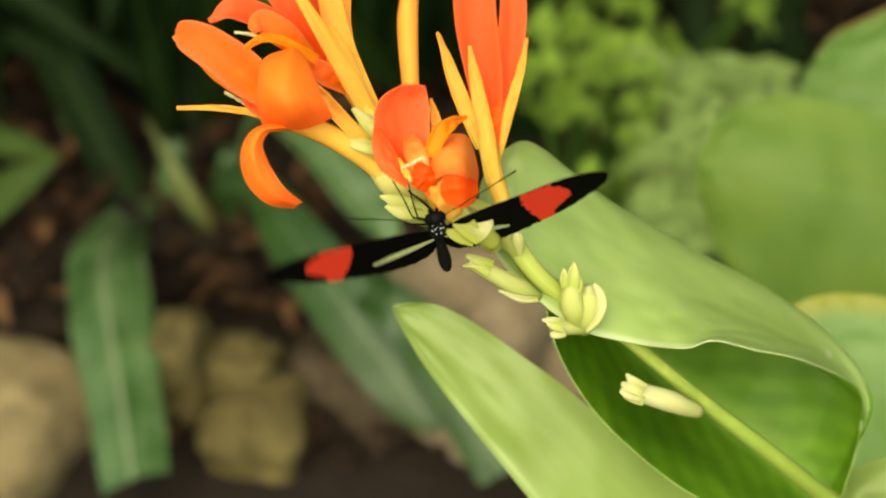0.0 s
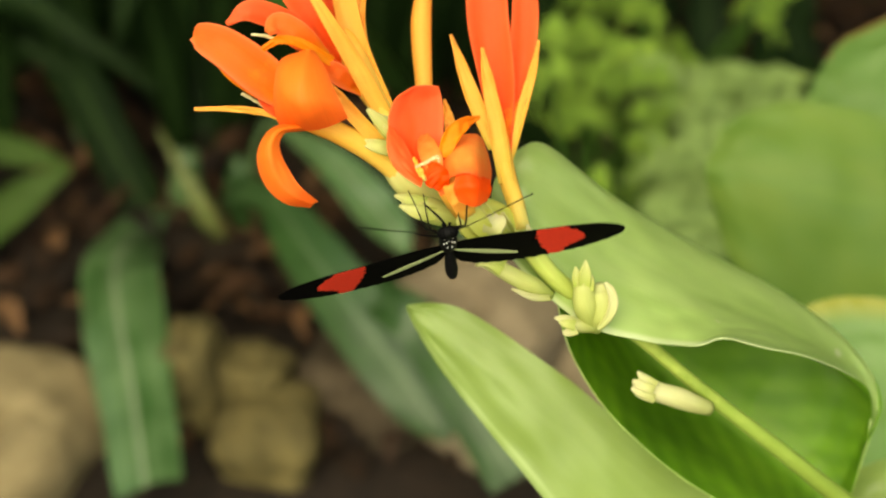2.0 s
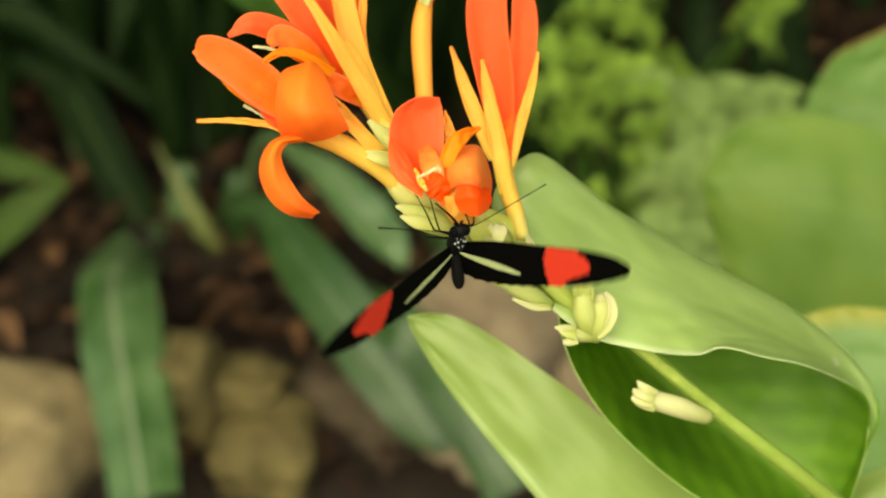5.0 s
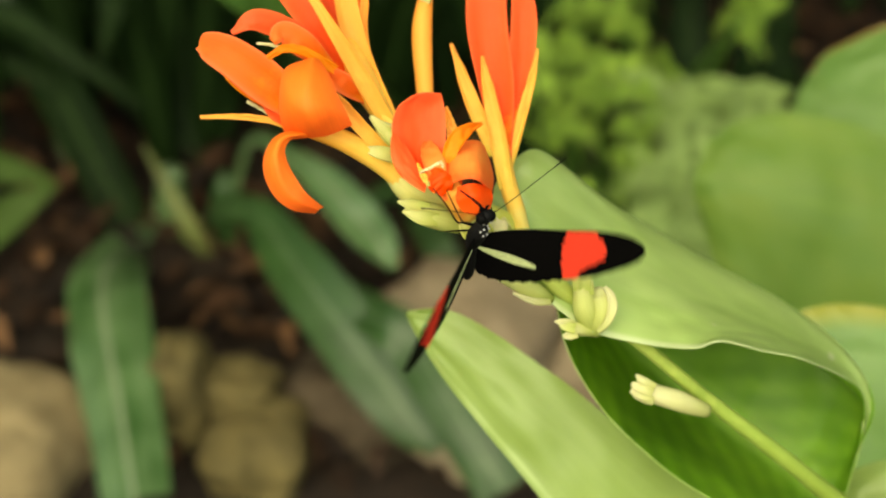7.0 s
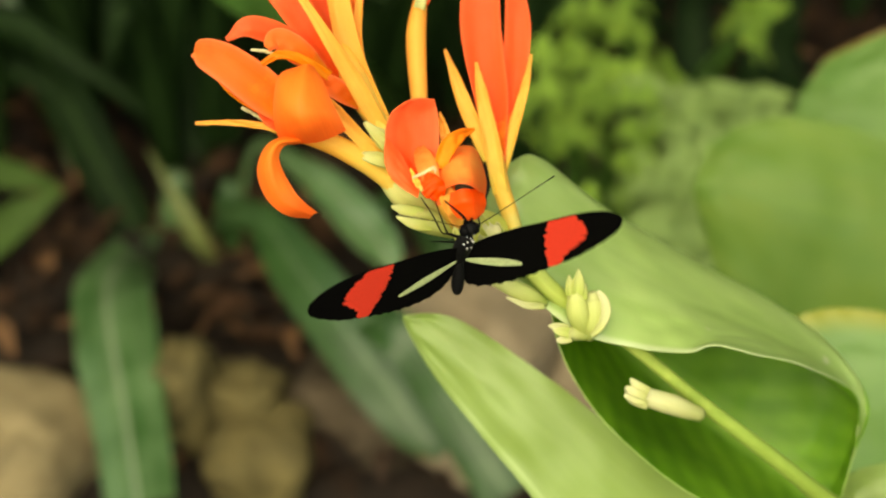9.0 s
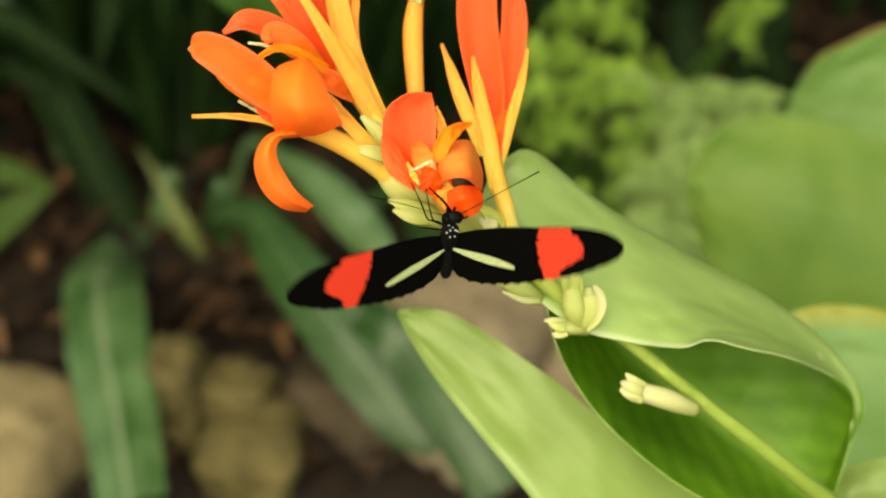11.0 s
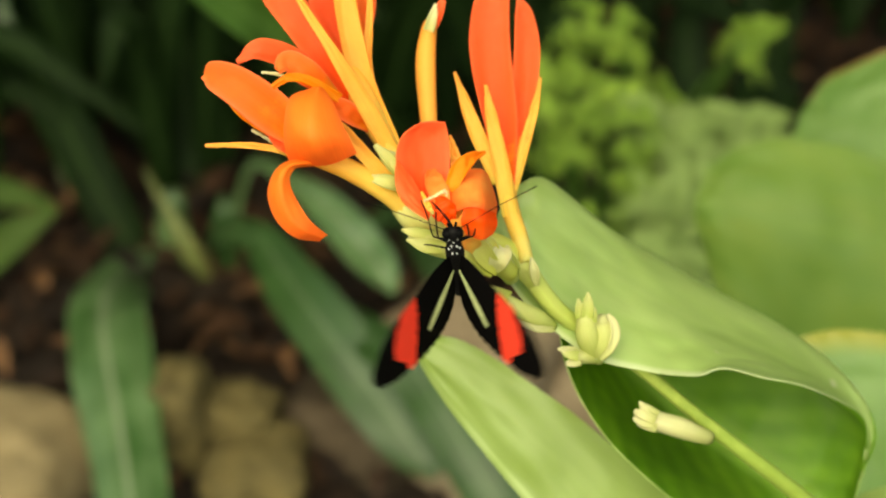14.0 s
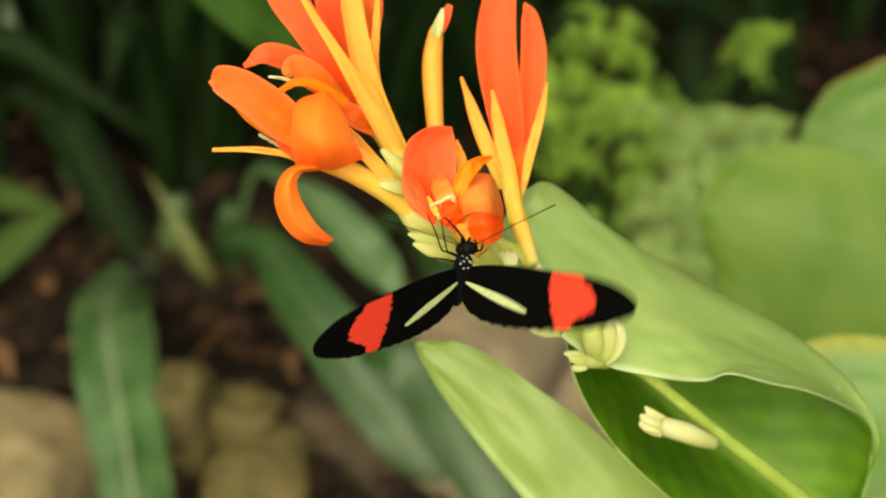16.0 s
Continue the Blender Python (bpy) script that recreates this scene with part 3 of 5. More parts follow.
def clumpy_shrub(label, base, count, reach, mat, seed, tips):
    """A loose shrub: thin limbs, each with a spray of arching feathery fronds at its end."""
    rnd = random.Random(seed)
    t = thing("shrub", base, label, "shrub", "shrubs behind")
    limbs, leaves = [], []
    for tip in tips:
        tip = Vector(tip)
        mid = Vector(base).lerp(tip, 0.5) + Vector((rnd.uniform(-0.02, 0.02), 0.03, 0.03))
        limbs.append(tube([Vector(base), mid, tip], [0.003, 0.002, 0.001], 8, 5))
        for j in range(count):
            a = rnd.uniform(0, 6.28)
            d = Vector((math.cos(a), rnd.uniform(-0.5, 0.1), 0.75 * math.sin(a))).normalized()
            side = d.cross(Vector((0.1, -0.6, 0.8))).normalized()
            long, curl = reach * rnd.uniform(0.6, 1.5), rnd.uniform(-0.8, 0.8)
            for i in range(11):
                s = (i + 1) / 11
                p = tip + d * long * s + side * curl * long * s * s + Vector((0, 0, -long * 0.45 * s * s))
                k = reach * 0.42 * (1.1 - 0.8 * s) * rnd.uniform(0.7, 1.25)
                for e in (-1, 1):
                    q = side * e + d * 0.55
                    leaves.append(blade([p, p + q * k * 0.5 + Vector((0, 0, k * 0.06)), p + q * k], [0.0008, k * 0.34, 0.0008], 0.3, (0, -0.5, 0.85), 4, 3, 0.0004))
    part("branch_mass", join(limbs), STRAP_GREEN, t)["kind"] = "stuff"
    part("crown", join(leaves), mat, t)["kind"] = "stuff"


clumpy_shrub("yellow-green feathery shrub with loose tufts of fronds", on_ground(at(97.7, 3.7, -640)), 3, 0.017, FERN, 8, [
    at(52.7, 77.4, -560), at(64.5, 70.3, -597), at(76.1, 68.4, -634), at(68.2, 56.5, -581), at(84.0, 83.7, -618), at(87.5, 77.2, -565),
    at(100.4, 81.7, -602), at(122.1, 67.4, -639), at(112.3, 56.2, -586), at(126.0, 72.3, -623), at(107.9, 75.1, -570), at(131.7, 82.7, -607),
    at(130.8, 92.0, -644), at(104.0, 87.1, -591), at(88.2, 96.5, -628), at(71.5, 94.4, -575), at(98.2, 97.5, -612), at(107.7, 112.8, -649),
    at(108.4, 115.1, -596), at(92.7, 125.0, -633), at(98.0, 127.0, -580), at(82.3, 125.6, -617), at(62.3, 98.8, -564), at(105.8, 35.1, -601),
    at(113.3, 26.5, -638), at(88.1, 16.2, -585), at(86.0, 136.1, -622), at(168.8, 114.3, -569), at(170.1, 110.5, -600), at(176.5, 124.0, -590), at(74.4, 45.8, -643)])
strap_plant(on_ground(at(245.9, 50.9, -1000)), "upright green leaves behind the shrub, darkened for shade", [
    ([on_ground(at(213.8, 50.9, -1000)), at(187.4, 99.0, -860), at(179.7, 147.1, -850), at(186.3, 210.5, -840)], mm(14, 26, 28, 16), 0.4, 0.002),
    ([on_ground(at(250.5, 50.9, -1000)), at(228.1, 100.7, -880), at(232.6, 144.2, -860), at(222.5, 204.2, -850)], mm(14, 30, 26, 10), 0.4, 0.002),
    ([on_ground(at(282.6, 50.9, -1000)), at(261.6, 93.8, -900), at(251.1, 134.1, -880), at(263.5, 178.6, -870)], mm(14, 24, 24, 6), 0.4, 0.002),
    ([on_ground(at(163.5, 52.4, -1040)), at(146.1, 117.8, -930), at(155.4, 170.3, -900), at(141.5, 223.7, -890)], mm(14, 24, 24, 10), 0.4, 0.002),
], STRAP_SHADED)

def hedge():
    """Dense unseen planting, added to close off low sky light behind and to the sides."""
    rnd, leaves = random.Random(77), []
    for i in range(5200):
        s = rnd.random()
        x = rnd.uniform(-2.6, 2.6)
        y = 2.3 - 0.16 * x * x + rnd.gauss(0, 0.10)
        z = rnd.uniform(0.0, 2.1)
        p, k = Vector((x, y, z)), rnd.uniform(0.08, 0.20)
        d = Vector((rnd.uniform(-1, 1), rnd.uniform(-1, 0.2), rnd.uniform(-0.8, 0.3))).normalized()
        leaves.append(blade([p, p + d * k * 0.5 + Vector((0, 0, k * 0.1)), p + d * k], [0.004, k * 0.45, 0.002], 0.3, (0, -0.5, 0.85), 5, 4, 0.0008))
    solo("hedge", join(leaves), STRAP_SHADED, "dense unseen planting added to block low sky light, colour darkened for shade", "hedge", kind="stuff")


hedge()
clumpy_shrub("narrow pale grey-green feathery plant", on_ground(at(138.8, -51.2, -600)), 6, 0.016, FERN_PALE, 15, [
    at(116.0, 77.0, -585), at(135.6, 76.0, -616), at(143.7, 76.6, -607), at(118.3, 66.2, -598), at(132.4, 62.1, -589), at(146.4, 65.5, -620),
    at(124.5, 55.1, -611), at(133.3, 55.8, -602), at(141.3, 51.8, -593), at(121.2, 43.6, -624), at(135.8, 44.5, -615), at(143.9, 45.4, -606),
    at(122.3, 30.5, -597), at(131.0, 31.5, -588), at(144.9, 33.8, -619), at(119.1, 23.8, -610), at(133.5, 20.0, -601), at(141.5, 21.1, -592),
    at(125.4, 11.9, -623), at(134.3, 8.2, -614), at(142.5, 9.4, -605), at(122.5, -0.3, -596), at(131.2, 1.0, -587), at(145.1, -2.6, -618),
    at(123.2, -12.4, -609), at(132.1, -11.0, -600), at(140.0, -9.6, -591), at(125.6, -24.7, -622), at(134.5, -23.2, -613), at(142.6, -21.7, -604),
    at(150.6, 74.6, -595), at(147.5, 62.5, -586), at(162.3, 74.1, -617), at(164.7, 66.6, -608), at(172.8, 70.5, -599), at(169.5, 63.1, -590),
    at(187.3, 74.7, -621), at(184.0, 67.2, -612), at(164.5, 54.9, -603), at(134.7, -25.9, -594), at(142.9, 45.3, -585), at(151.0, 38.3, -616)])


# ---- the flowering canna ----
canna = thing("canna_plant", on_ground(at(157.4, -167.4, -120)), "flowering canna with orange blossoms, pale buds and a broad rolled leaf", "flower")
stem_line = [on_ground(at(157.4, -167.4, -120)), at(133.8, -103.6, -85), at(105.4, -75.9, -55), at(88.3, -61.9, -40), at(76.5, -52.5, -33), at(58.7, -38.9, -26), at(45.6, -27.9, -22), at(35.0, -20.5, -16), at(26.0, -14.3, -10), at(20.5, -7.7, -8), at(16.8, -1.1, -6)]
stem = part("stem", tube(stem_line, mm(6.5, 5.5, 3.2, 2.1, 1.9, 1.6, 1.5, 1.7, 2.0, 2.1, 2.2), 60, 14), STEM, canna)
part("flower_stalk", tube([at(18.0, -3.5, -6), at(13.2, -0.5, -5), at(6.6, 1.3, -3), at(0.7, 3.1, -1), at(-5.1, 6.0, 1), at(-9.2, 10.6, 2)], mm(2.4, 2.6, 3.0, 3.2, 3.0, 2.0), 24, 12), CALYX, canna)
part("leaf", sheet([
    [at(26.9, -19.8, -22), at(28.3, -26.2, -24), at(31.6, -33.9, -26), at(37.5, -42.9, -28), at(45.3, -51.0, -30), at(54.5, -58.7, -32), at(65.1, -65.5, -34), at(74.5, -71.0, -36)],
    [at(26.1, -10.3, -38), at(37.0, -22.7, -50), at(49.0, -34.2, -60), at(60.9, -44.5, -66), at(72.4, -53.2, -68), at(83.2, -61.3, -66), at(90.7, -67.6, -62), at(95.2, -73.8, -58)],
    [at(19.0, 12.3, -26), at(25.6, 13.5, -30), at(41.5, 2.1, -42), at(61.1, -9.1, -54), at(83.1, -20.9, -62), at(97.6, -32.3, -62), at(104.8, -45.0, -58), at(101.7, -55.4, -54)],
    [at(13.1, 6.9, -18), at(21.7, 3.8, -18), at(38.3, -7.4, -24), at(58.0, -17.7, -30), at(77.5, -25.9, -38), at(92.9, -34.6, -48), at(103.8, -45.5, -56), at(101.1, -56.8, -54)],
    [at(12.2, -3.5, -10), at(20.0, -13.7, -10), at(32.0, -23.5, -10), at(44.2, -26.9, -11), at(55.2, -28.0, -12), at(61.6, -26.6, -14), at(70.9, -28.9, -18), at(82.8, -31.9, -27), at(99.0, -39.7, -46), at(103.1, -48.6, -54)],
], 90, 60, 0.0003, 0.0008, 2), LEAF_DEEP, canna, "broad light green leaf rolled into a funnel", LEAF_PALE)
part("leaf", sheet([
    [at(-6.5, -21.8, -45), at(-0.3, -21.1, -45), at(6.4, -22.6, -45), at(17.7, -29.4, -44), at(28.5, -37.0, -43), at(36.6, -43.3, -43), at(45.1, -50.7, -45), at(56.3, -60.1, -49), at(71.4, -71.8, -55)],
    [at(-6.6, -22.2, -46), at(-2.1, -25.0, -45), at(4.5, -30.5, -44), at(12.6, -37.5, -43), at(21.2, -45.8, -42), at(29.8, -54.1, -43), at(37.1, -62.2, -44), at(45.3, -70.5, -46), at(54.4, -79.7, -50)],
    [at(-6.7, -22.6, -47), at(-4.3, -27.5, -47), at(0.8, -35.8, -47), at(7.2, -44.2, -46), at(13.8, -52.3, -45), at(20.6, -60.6, -44), at(26.5, -67.9, -44), at(32.6, -75.1, -45), at(40.0, -83.5, -46)],
], 44, 18, 0.0005, 0.0008, 5), LEAF_LIT, canna, "young yellow-green leaf blade")


part("leaf", sheet([
    [at(99.7, -71.7, -78), at(103.2, -66.7, -78), at(107.6, -63.2, -77), at(114.5, -61.1, -76), at(125.0, -60.1, -75)],
    [at(98.1, -77.1, -76), at(103.3, -72.4, -74), at(108.7, -70.1, -73), at(115.6, -69.3, -72), at(125.5, -69.0, -72)],
    [at(96.4, -86.1, -78), at(104.1, -84.4, -77), at(111.0, -83.5, -76), at(117.8, -82.6, -75), at(127.8, -81.2, -75)],
], 30, 14, 0.0005, 0.0008, 8), LEAF_LIT, canna, "yellow-green leaf below the funnel")


def flower(label, tube_points, tube_radii, pieces):
    f = part("flower", tube(tube_points, mm(*tube_radii), 20, 10), TUBE, canna, label)
    for name, mat, spine, widths, cup in pieces:
        if cup is None:
            part(name, sheet(spine, 26, 15, 0.00035, 0.0004, spine[0][0][0] * 900), mat, f)
            continue
        part(name, blade(spine, mm(*widths), cup, None, 26, 11, 0.00035, ripple=0.0006, seed=spine[0][0] * 900), mat, f)
    return f


left = flower("open orange flower with spreading and recurved petals", [at(-2.2, 2.5, 0), at(-9.7, 10.3, 3), at(-18.3, 15.6, 6), at(-26.7, 18.1, 8)], (1.6, 2.2, 2.2, 1.4), [
    ("petal", PETAL, [at(-26.1, 19.7, 9), at(-32.0, 25.8, 13), at(-39.2, 31.3, 14), at(-44.3, 34.0, 12), at(-46.7, 34.9, 10)], (3, 8.6, 8.2, 6.3, 2.9), 0.6),
    ("petal", PETAL_CURL, [
        [at(-25.4, 31.2, 13), at(-29.1, 29.4, 15), at(-30.1, 25.0, 17), at(-30.2, 20.0, 16), at(-29.5, 16.5, 13)],
        [at(-24.7, 31.4, 14), at(-27.1, 28.0, 18), at(-27.9, 23.0, 20), at(-27.5, 19.0, 18), at(-26.5, 16.2, 14)],
        [at(-23.9, 31.4, 15), at(-24.5, 27.2, 20), at(-24.5, 22.2, 22), at(-23.6, 18.4, 20), at(-22.4, 16.0, 15)],
        [at(-23.3, 31.4, 14), at(-22.4, 27.6, 18.5), at(-21.4, 23.2, 20), at(-20.1, 19.8, 19), at(-19.2, 16.9, 15)],
        [at(-22.7, 31.1, 13), at(-20.5, 27.8, 16), at(-18.9, 23.9, 17), at(-17.1, 20.4, 17), at(-16.1, 18.4, 15)]], (), None),
    ("petal", PETAL_GOLD, [at(-43.6, 32.7, 9), at(-39.3, 28.5, 10), at(-34.2, 24.7, 9), at(-27.2, 20.0, 8)], (1.5, 4.4, 4.6, 1.6), 0.5),
    ("petal", PETAL_RED, [at(-27.2, 18.3, 9), at(-30.5, 20.3, 11), at(-32.5, 22.2, 11), at(-34.1, 24.2, 10)], (2.0, 3.2, 3.0, 1.2), 0.5),
    ("petal", PETAL_CURL, [
        [at(-22.5, 17.6, 11), at(-27.4, 17.3, 14), at(-31.1, 15.8, 16), at(-33.0, 12.6, 17), at(-33.3, 9.0, 17), at(-31.6, 4.8, 17), at(-28.1, 1.7, 16), at(-23.6, 0.9, 14)],
        [at(-23.0, 16.8, 13), at(-26.8, 16.3, 17), at(-29.5, 15.5, 19), at(-30.9, 12.6, 20), at(-30.5, 9.4, 20), at(-28.8, 5.7, 19), at(-26.2, 3.0, 18), at(-22.8, 1.6, 15)],
        [at(-23.6, 16.0, 12), at(-26.6, 15.7, 15), at(-28.2, 15.2, 17), at(-29.2, 13.0, 18), at(-28.3, 9.9, 18), at(-26.5, 6.9, 18), at(-24.5, 4.3, 17), at(-22.0, 2.0, 14)]], (), None),
    ("sepal", SEPAL, [at(-27.3, 17.6, 8), at(-32.4, 19.5, 9), at(-39.2, 20.3, 9), at(-47.0, 20.3, 8)], (2.2, 1.4, 1.2, 0.5), 0.4),
    ("sepal", SEPAL, [at(-7.4, 10.6, 3), at(-15.4, 19.0, 7), at(-19.3, 23.5, 9), at(-22.6, 26.8, 10)], (3, 3.0, 2.4, 0.5), 0.5),
    ("style", CREAM, [at(-30.0, 18.9, 10), at(-33.4, 21.1, 10), at(-37.4, 23.3, 10)], (0.6, 0.5, 0.4), 0.4),
])
upper = flower("upright orange flower with long yellow sepals", [at(-5.7, 14.7, 1), at(-10.6, 21.4, 2), at(-14.6, 28.6, 3), at(-17.6, 35.6, 2), at(-19.2, 40.0, 0)], (1.6, 2.3, 2.9, 2.0, 0.5), [
    ("petal", PETAL_RED, [at(-15.4, 27.5, 1), at(-21.8, 36.4, 6), at(-27.1, 44.2, 8), at(-32.3, 51.6, 6), at(-36.5, 58.3, 2)], (4, 6.4, 7.0, 7.6, 4), 0.6),
    ("petal", PETAL_RED, [at(-22.4, 33.6, 5), at(-28.9, 37.4, 10), at(-35.4, 39.3, 13), at(-40.2, 36.8, 12)], (4, 5, 4.4, 0.8), -0.6),
    ("petal", PETAL, [at(-21.1, 30.5, 7), at(-25.3, 34.0, 12), at(-29.7, 36.7, 13), at(-31.9, 34.9, 14)], (3, 5.5, 5.0, 1.5), -0.7),
    ("petal", PETAL_GOLD, [at(-19.8, 29.7, 9), at(-25.2, 32.8, 13), at(-29.5, 33.3, 15), at(-32.7, 31.4, 15)], (2, 1.8, 1.6, 1.0), 0.4),
    ("petal", PETAL, [at(-13.2, 23.3, 3), at(-18.7, 27.3, 8), at(-25.0, 30.7, 9)], (0.8, 4.4, 1.0), 0.5),
    ("petal", PETAL_RED, [at(-17.1, 36.9, -5), at(-21.9, 46.6, -6), at(-24.3, 54.9, -6), at(-25.5, 63.2, -6)], (4, 7, 7, 2), 0.5),
    ("petal", PETAL, [at(-15.8, 35.5, -3), at(-16.1, 45.1, -4), at(-15.3, 52.2, -4), at(-14.7, 61.9, -5)], (3, 5, 5, 2), 0.4),
    ("sepal", SEPAL, [at(-5.6, 13.6, 1), at(-10.4, 21.0, 4), at(-16.4, 31.4, 9), at(-21.8, 40.1, 13), at(-26.9, 48.0, 13), at(-32.1, 56.6, 12)], (1.0, 3.4, 3.6, 2.3, 1.3, 0.3), 0.7),
    ("sepal", SEPAL, [at(-4.6, 12.4, 0), at(-9.2, 20.4, 2), at(-15.0, 32.6, 3), at(-17.9, 44.2, 3), at(-19.6, 54.6, 3), at(-20.8, 64.1, 2)], (1.6, 3.9, 5.2, 5.0, 4.2, 0.6), 0.7),
    ("sepal", SEPAL, [at(-11.5, 24.0, 0), at(-14.4, 36.0, 0.5), at(-14.2, 46.0, 0.5), at(-13.7, 58.0, 0)], (2.4, 2.0, 1.6, 0.4), 0.5),
    ("style", CREAM, [at(-27.6, 32.9, 12), at(-31.4, 34.1, 13), at(-35.1, 34.6, 13)], (0.5, 0.4, 0.3), 0.4),
])
bud = part("flower_bud", tube([at(1.9, 5.4, -4), at(-1.1, 16.9, -8), at(-1.9, 25.9, -9), at(-2.6, 38.7, -10), at(-1.9, 45.9, -10), at(-1.1, 47.7, -10)], mm(1.2, 1.6, 1.8, 2.2, 1.7, 1.3), 28, 12), SEPAL, canna, "closed yellow flower bud with a red tip")
part("petal", blade([at(-1.0, 46.7, -9), at(0.0, 49.2, -8), at(1.2, 52.1, -8)], mm(2.2, 2.6, 1.2), 0.9, None, 10, 7), PETAL_RED, bud)
part("sepal", blade([at(-1.9, 45.6, -8), at(-1.0, 48.5, -7), at(-0.4, 51.2, -7)], mm(2.6, 2.0, 0.4), 0.9, None, 10, 7), CREAM, bud)
right = flower("upright narrow orange flower with pointed yellow sepals", [at(18.6, -3.4, -3.5), at(17.2, 1.7, -5.5), at(15.6, 6.7, -7), at(13.9, 14.5, -9), at(13.1, 19.4, -10)], (1.5, 1.8, 1.9, 1.9, 1.4), [
    ("petal", PETAL_RED, [at(14.9, 11.6, -10), at(13.5, 26.8, -13), at(11.2, 42.9, -15), at(12.0, 55.1, -15), at(13.6, 62.6, -16)], (3, 8, 9.6, 7.5, 3), 0.8),
    ("petal", PETAL_RED, [at(15.8, 11.6, -11), at(18.0, 28.1, -14), at(19.3, 41.7, -15), at(18.5, 50.1, -14), at(17.2, 53.3, -13)], (2, 5.5, 6.0, 4.0, 0.5), 0.7),
    ("sepal", SEPAL, [at(15.2, 6.1, -6), at(13.3, 16.8, -7), at(11.5, 26.5, -8), at(10.2, 34.1, -8)], (3.4, 3.8, 2.8, 0.5), 0.8),
    ("sepal", SEPAL, [at(12.7, 13.3, -8), at(9.2, 21.8, -10), at(6.2, 29.7, -11), at(3.6, 37.1, -11)], (2.4, 3.4, 2.6, 0.4), 0.7),
    ("sepal", SEPAL, [at(15.4, 9.7, -9), at(18.3, 20.7, -12), at(20.8, 29.3, -13), at(22.1, 36.2, -13)], (2, 2.4, 1.8, 0.3), 0.7),
])
front = flower("open vermilion flower facing the eye, visited by the butterfly", [at(11.1, -3.9, -3), at(7.8, -0.8, 6), at(4.3, 3.3, 13), at(2.2, 5.3, 15)], (2.2, 2.5, 2.3, 1.5), [
    ("petal", PETAL_RED, [
        [at(-2.1, 6.2, 17), at(-6.2, 11.8, 16), at(-8.2, 16.9, 15), at(-7.2, 21.4, 15), at(-4.5, 23.9, 15)],
        [at(-1.0, 6.3, 15), at(-3.8, 11.9, 13), at(-4.7, 17.3, 12.5), at(-4.3, 22.0, 13), at(-3.0, 24.4, 15)],
        [at(0.4, 6.2, 14), at(-1.1, 11.6, 12.5), at(-1.7, 17.1, 12), at(-1.4, 22.0, 12.5), at(-1.2, 24.6, 15)],
        [at(1.8, 5.7, 15), at(2.1, 11.4, 13), at(2.4, 17.1, 12), at(2.1, 21.9, 12.5), at(1.5, 24.5, 14)]], (), None),
    ("petal", PETAL_FACE, [
        [at(-8.2, 16.9, 15.2), at(-8.4, 13.9, 17.4), at(-7.9, 10.5, 18.6), at(-5.7, 7.4, 19), at(-1.8, 4.9, 19)],
        [at(-7.6, 16.3, 15.2), at(-6.9, 13.6, 17), at(-5.8, 10.6, 18.2), at(-4.0, 7.9, 18.6), at(-1.7, 5.3, 19)],
        [at(-7.0, 15.8, 15), at(-5.1, 13.3, 15.6), at(-3.8, 10.8, 16.6), at(-2.7, 8.3, 17.4), at(-1.5, 5.9, 18.6)]], (), None),
    ("sepal", SEPAL, [at(8.1, -1.2, 12), at(6.9, 0.3, 14.5), at(5.8, 2.1, 16), at(4.4, 4.6, 17), at(3.1, 7.3, 16)], (2.0, 3.6, 4.2, 3.8, 2.4), 0.6),
    ("petal", PETAL_BARREL, [
        [at(3.1, 12.6, 10), at(1.9, 10.0, 14), at(2.0, 7.9, 16), at(2.7, 6.2, 17)],
        [at(5.7, 15.0, 9), at(5.0, 11.8, 17), at(5.2, 9.1, 20), at(5.9, 7.4, 21)],
        [at(8.7, 15.4, 8), at(8.6, 11.8, 17), at(8.7, 8.9, 20), at(8.6, 7.1, 21)],
        [at(10.1, 14.5, 5), at(11.2, 10.9, 9), at(11.7, 8.0, 12), at(11.4, 5.1, 14)]], (), None),
    ("petal", PETAL_GOLD, [at(2.5, 10.7, 16), at(4.0, 14.6, 16), at(6.3, 17.2, 14), at(9.4, 18.7, 11)], (2.5, 3.2, 2.6, 0.4), 0.5),
    ("sepal", SEPAL, [at(4.3, 13.8, 8), at(3.6, 17.9, 7), at(2.5, 22.5, 6)], (3, 2.2, 0.4), 0.5),
    ("petal", PETAL_BARREL, [at(1.4, 5.9, 17), at(0.3, 10.1, 17), at(-0.8, 13.1, 14.5), at(-1.2, 15.0, 12.2)], (2.5, 4.4, 3.8, 1.6), 0.5),
    ("petal", PETAL_BARREL, [at(2.7, 11.7, 11), at(3.0, 7.7, 14.5), at(3.6, 3.7, 16.5)], (3, 5.0, 3.4), -0.3),
    ("petal", PETAL_DEEP, [at(2.4, 5.0, 17), at(1.4, 6.5, 18.5), at(0.0, 7.7, 18.5), at(-1.4, 8.2, 17)], (2.4, 4.6, 4.4, 2.6), 0.5),
    ("stamen", TUBE, [at(-0.9, 6.1, 20.5), at(-2.0, 8.0, 21), at(-3.2, 10.5, 20)], (0.3, 1.1, 0.2), 0.5),
    ("style", ANTHER, [at(-2.6, 8.6, 24), at(-0.7, 9.4, 25), at(1.4, 10.6, 24)], (0.25, 0.38, 0.32), 0.5),
    ("style", ANTHER, [at(0.4, 10.1, 24.6), at(1.4, 10.4, 24.6), at(1.8, 9.7, 24)], (0.4, 0.5, 0.2), 0.5),
])
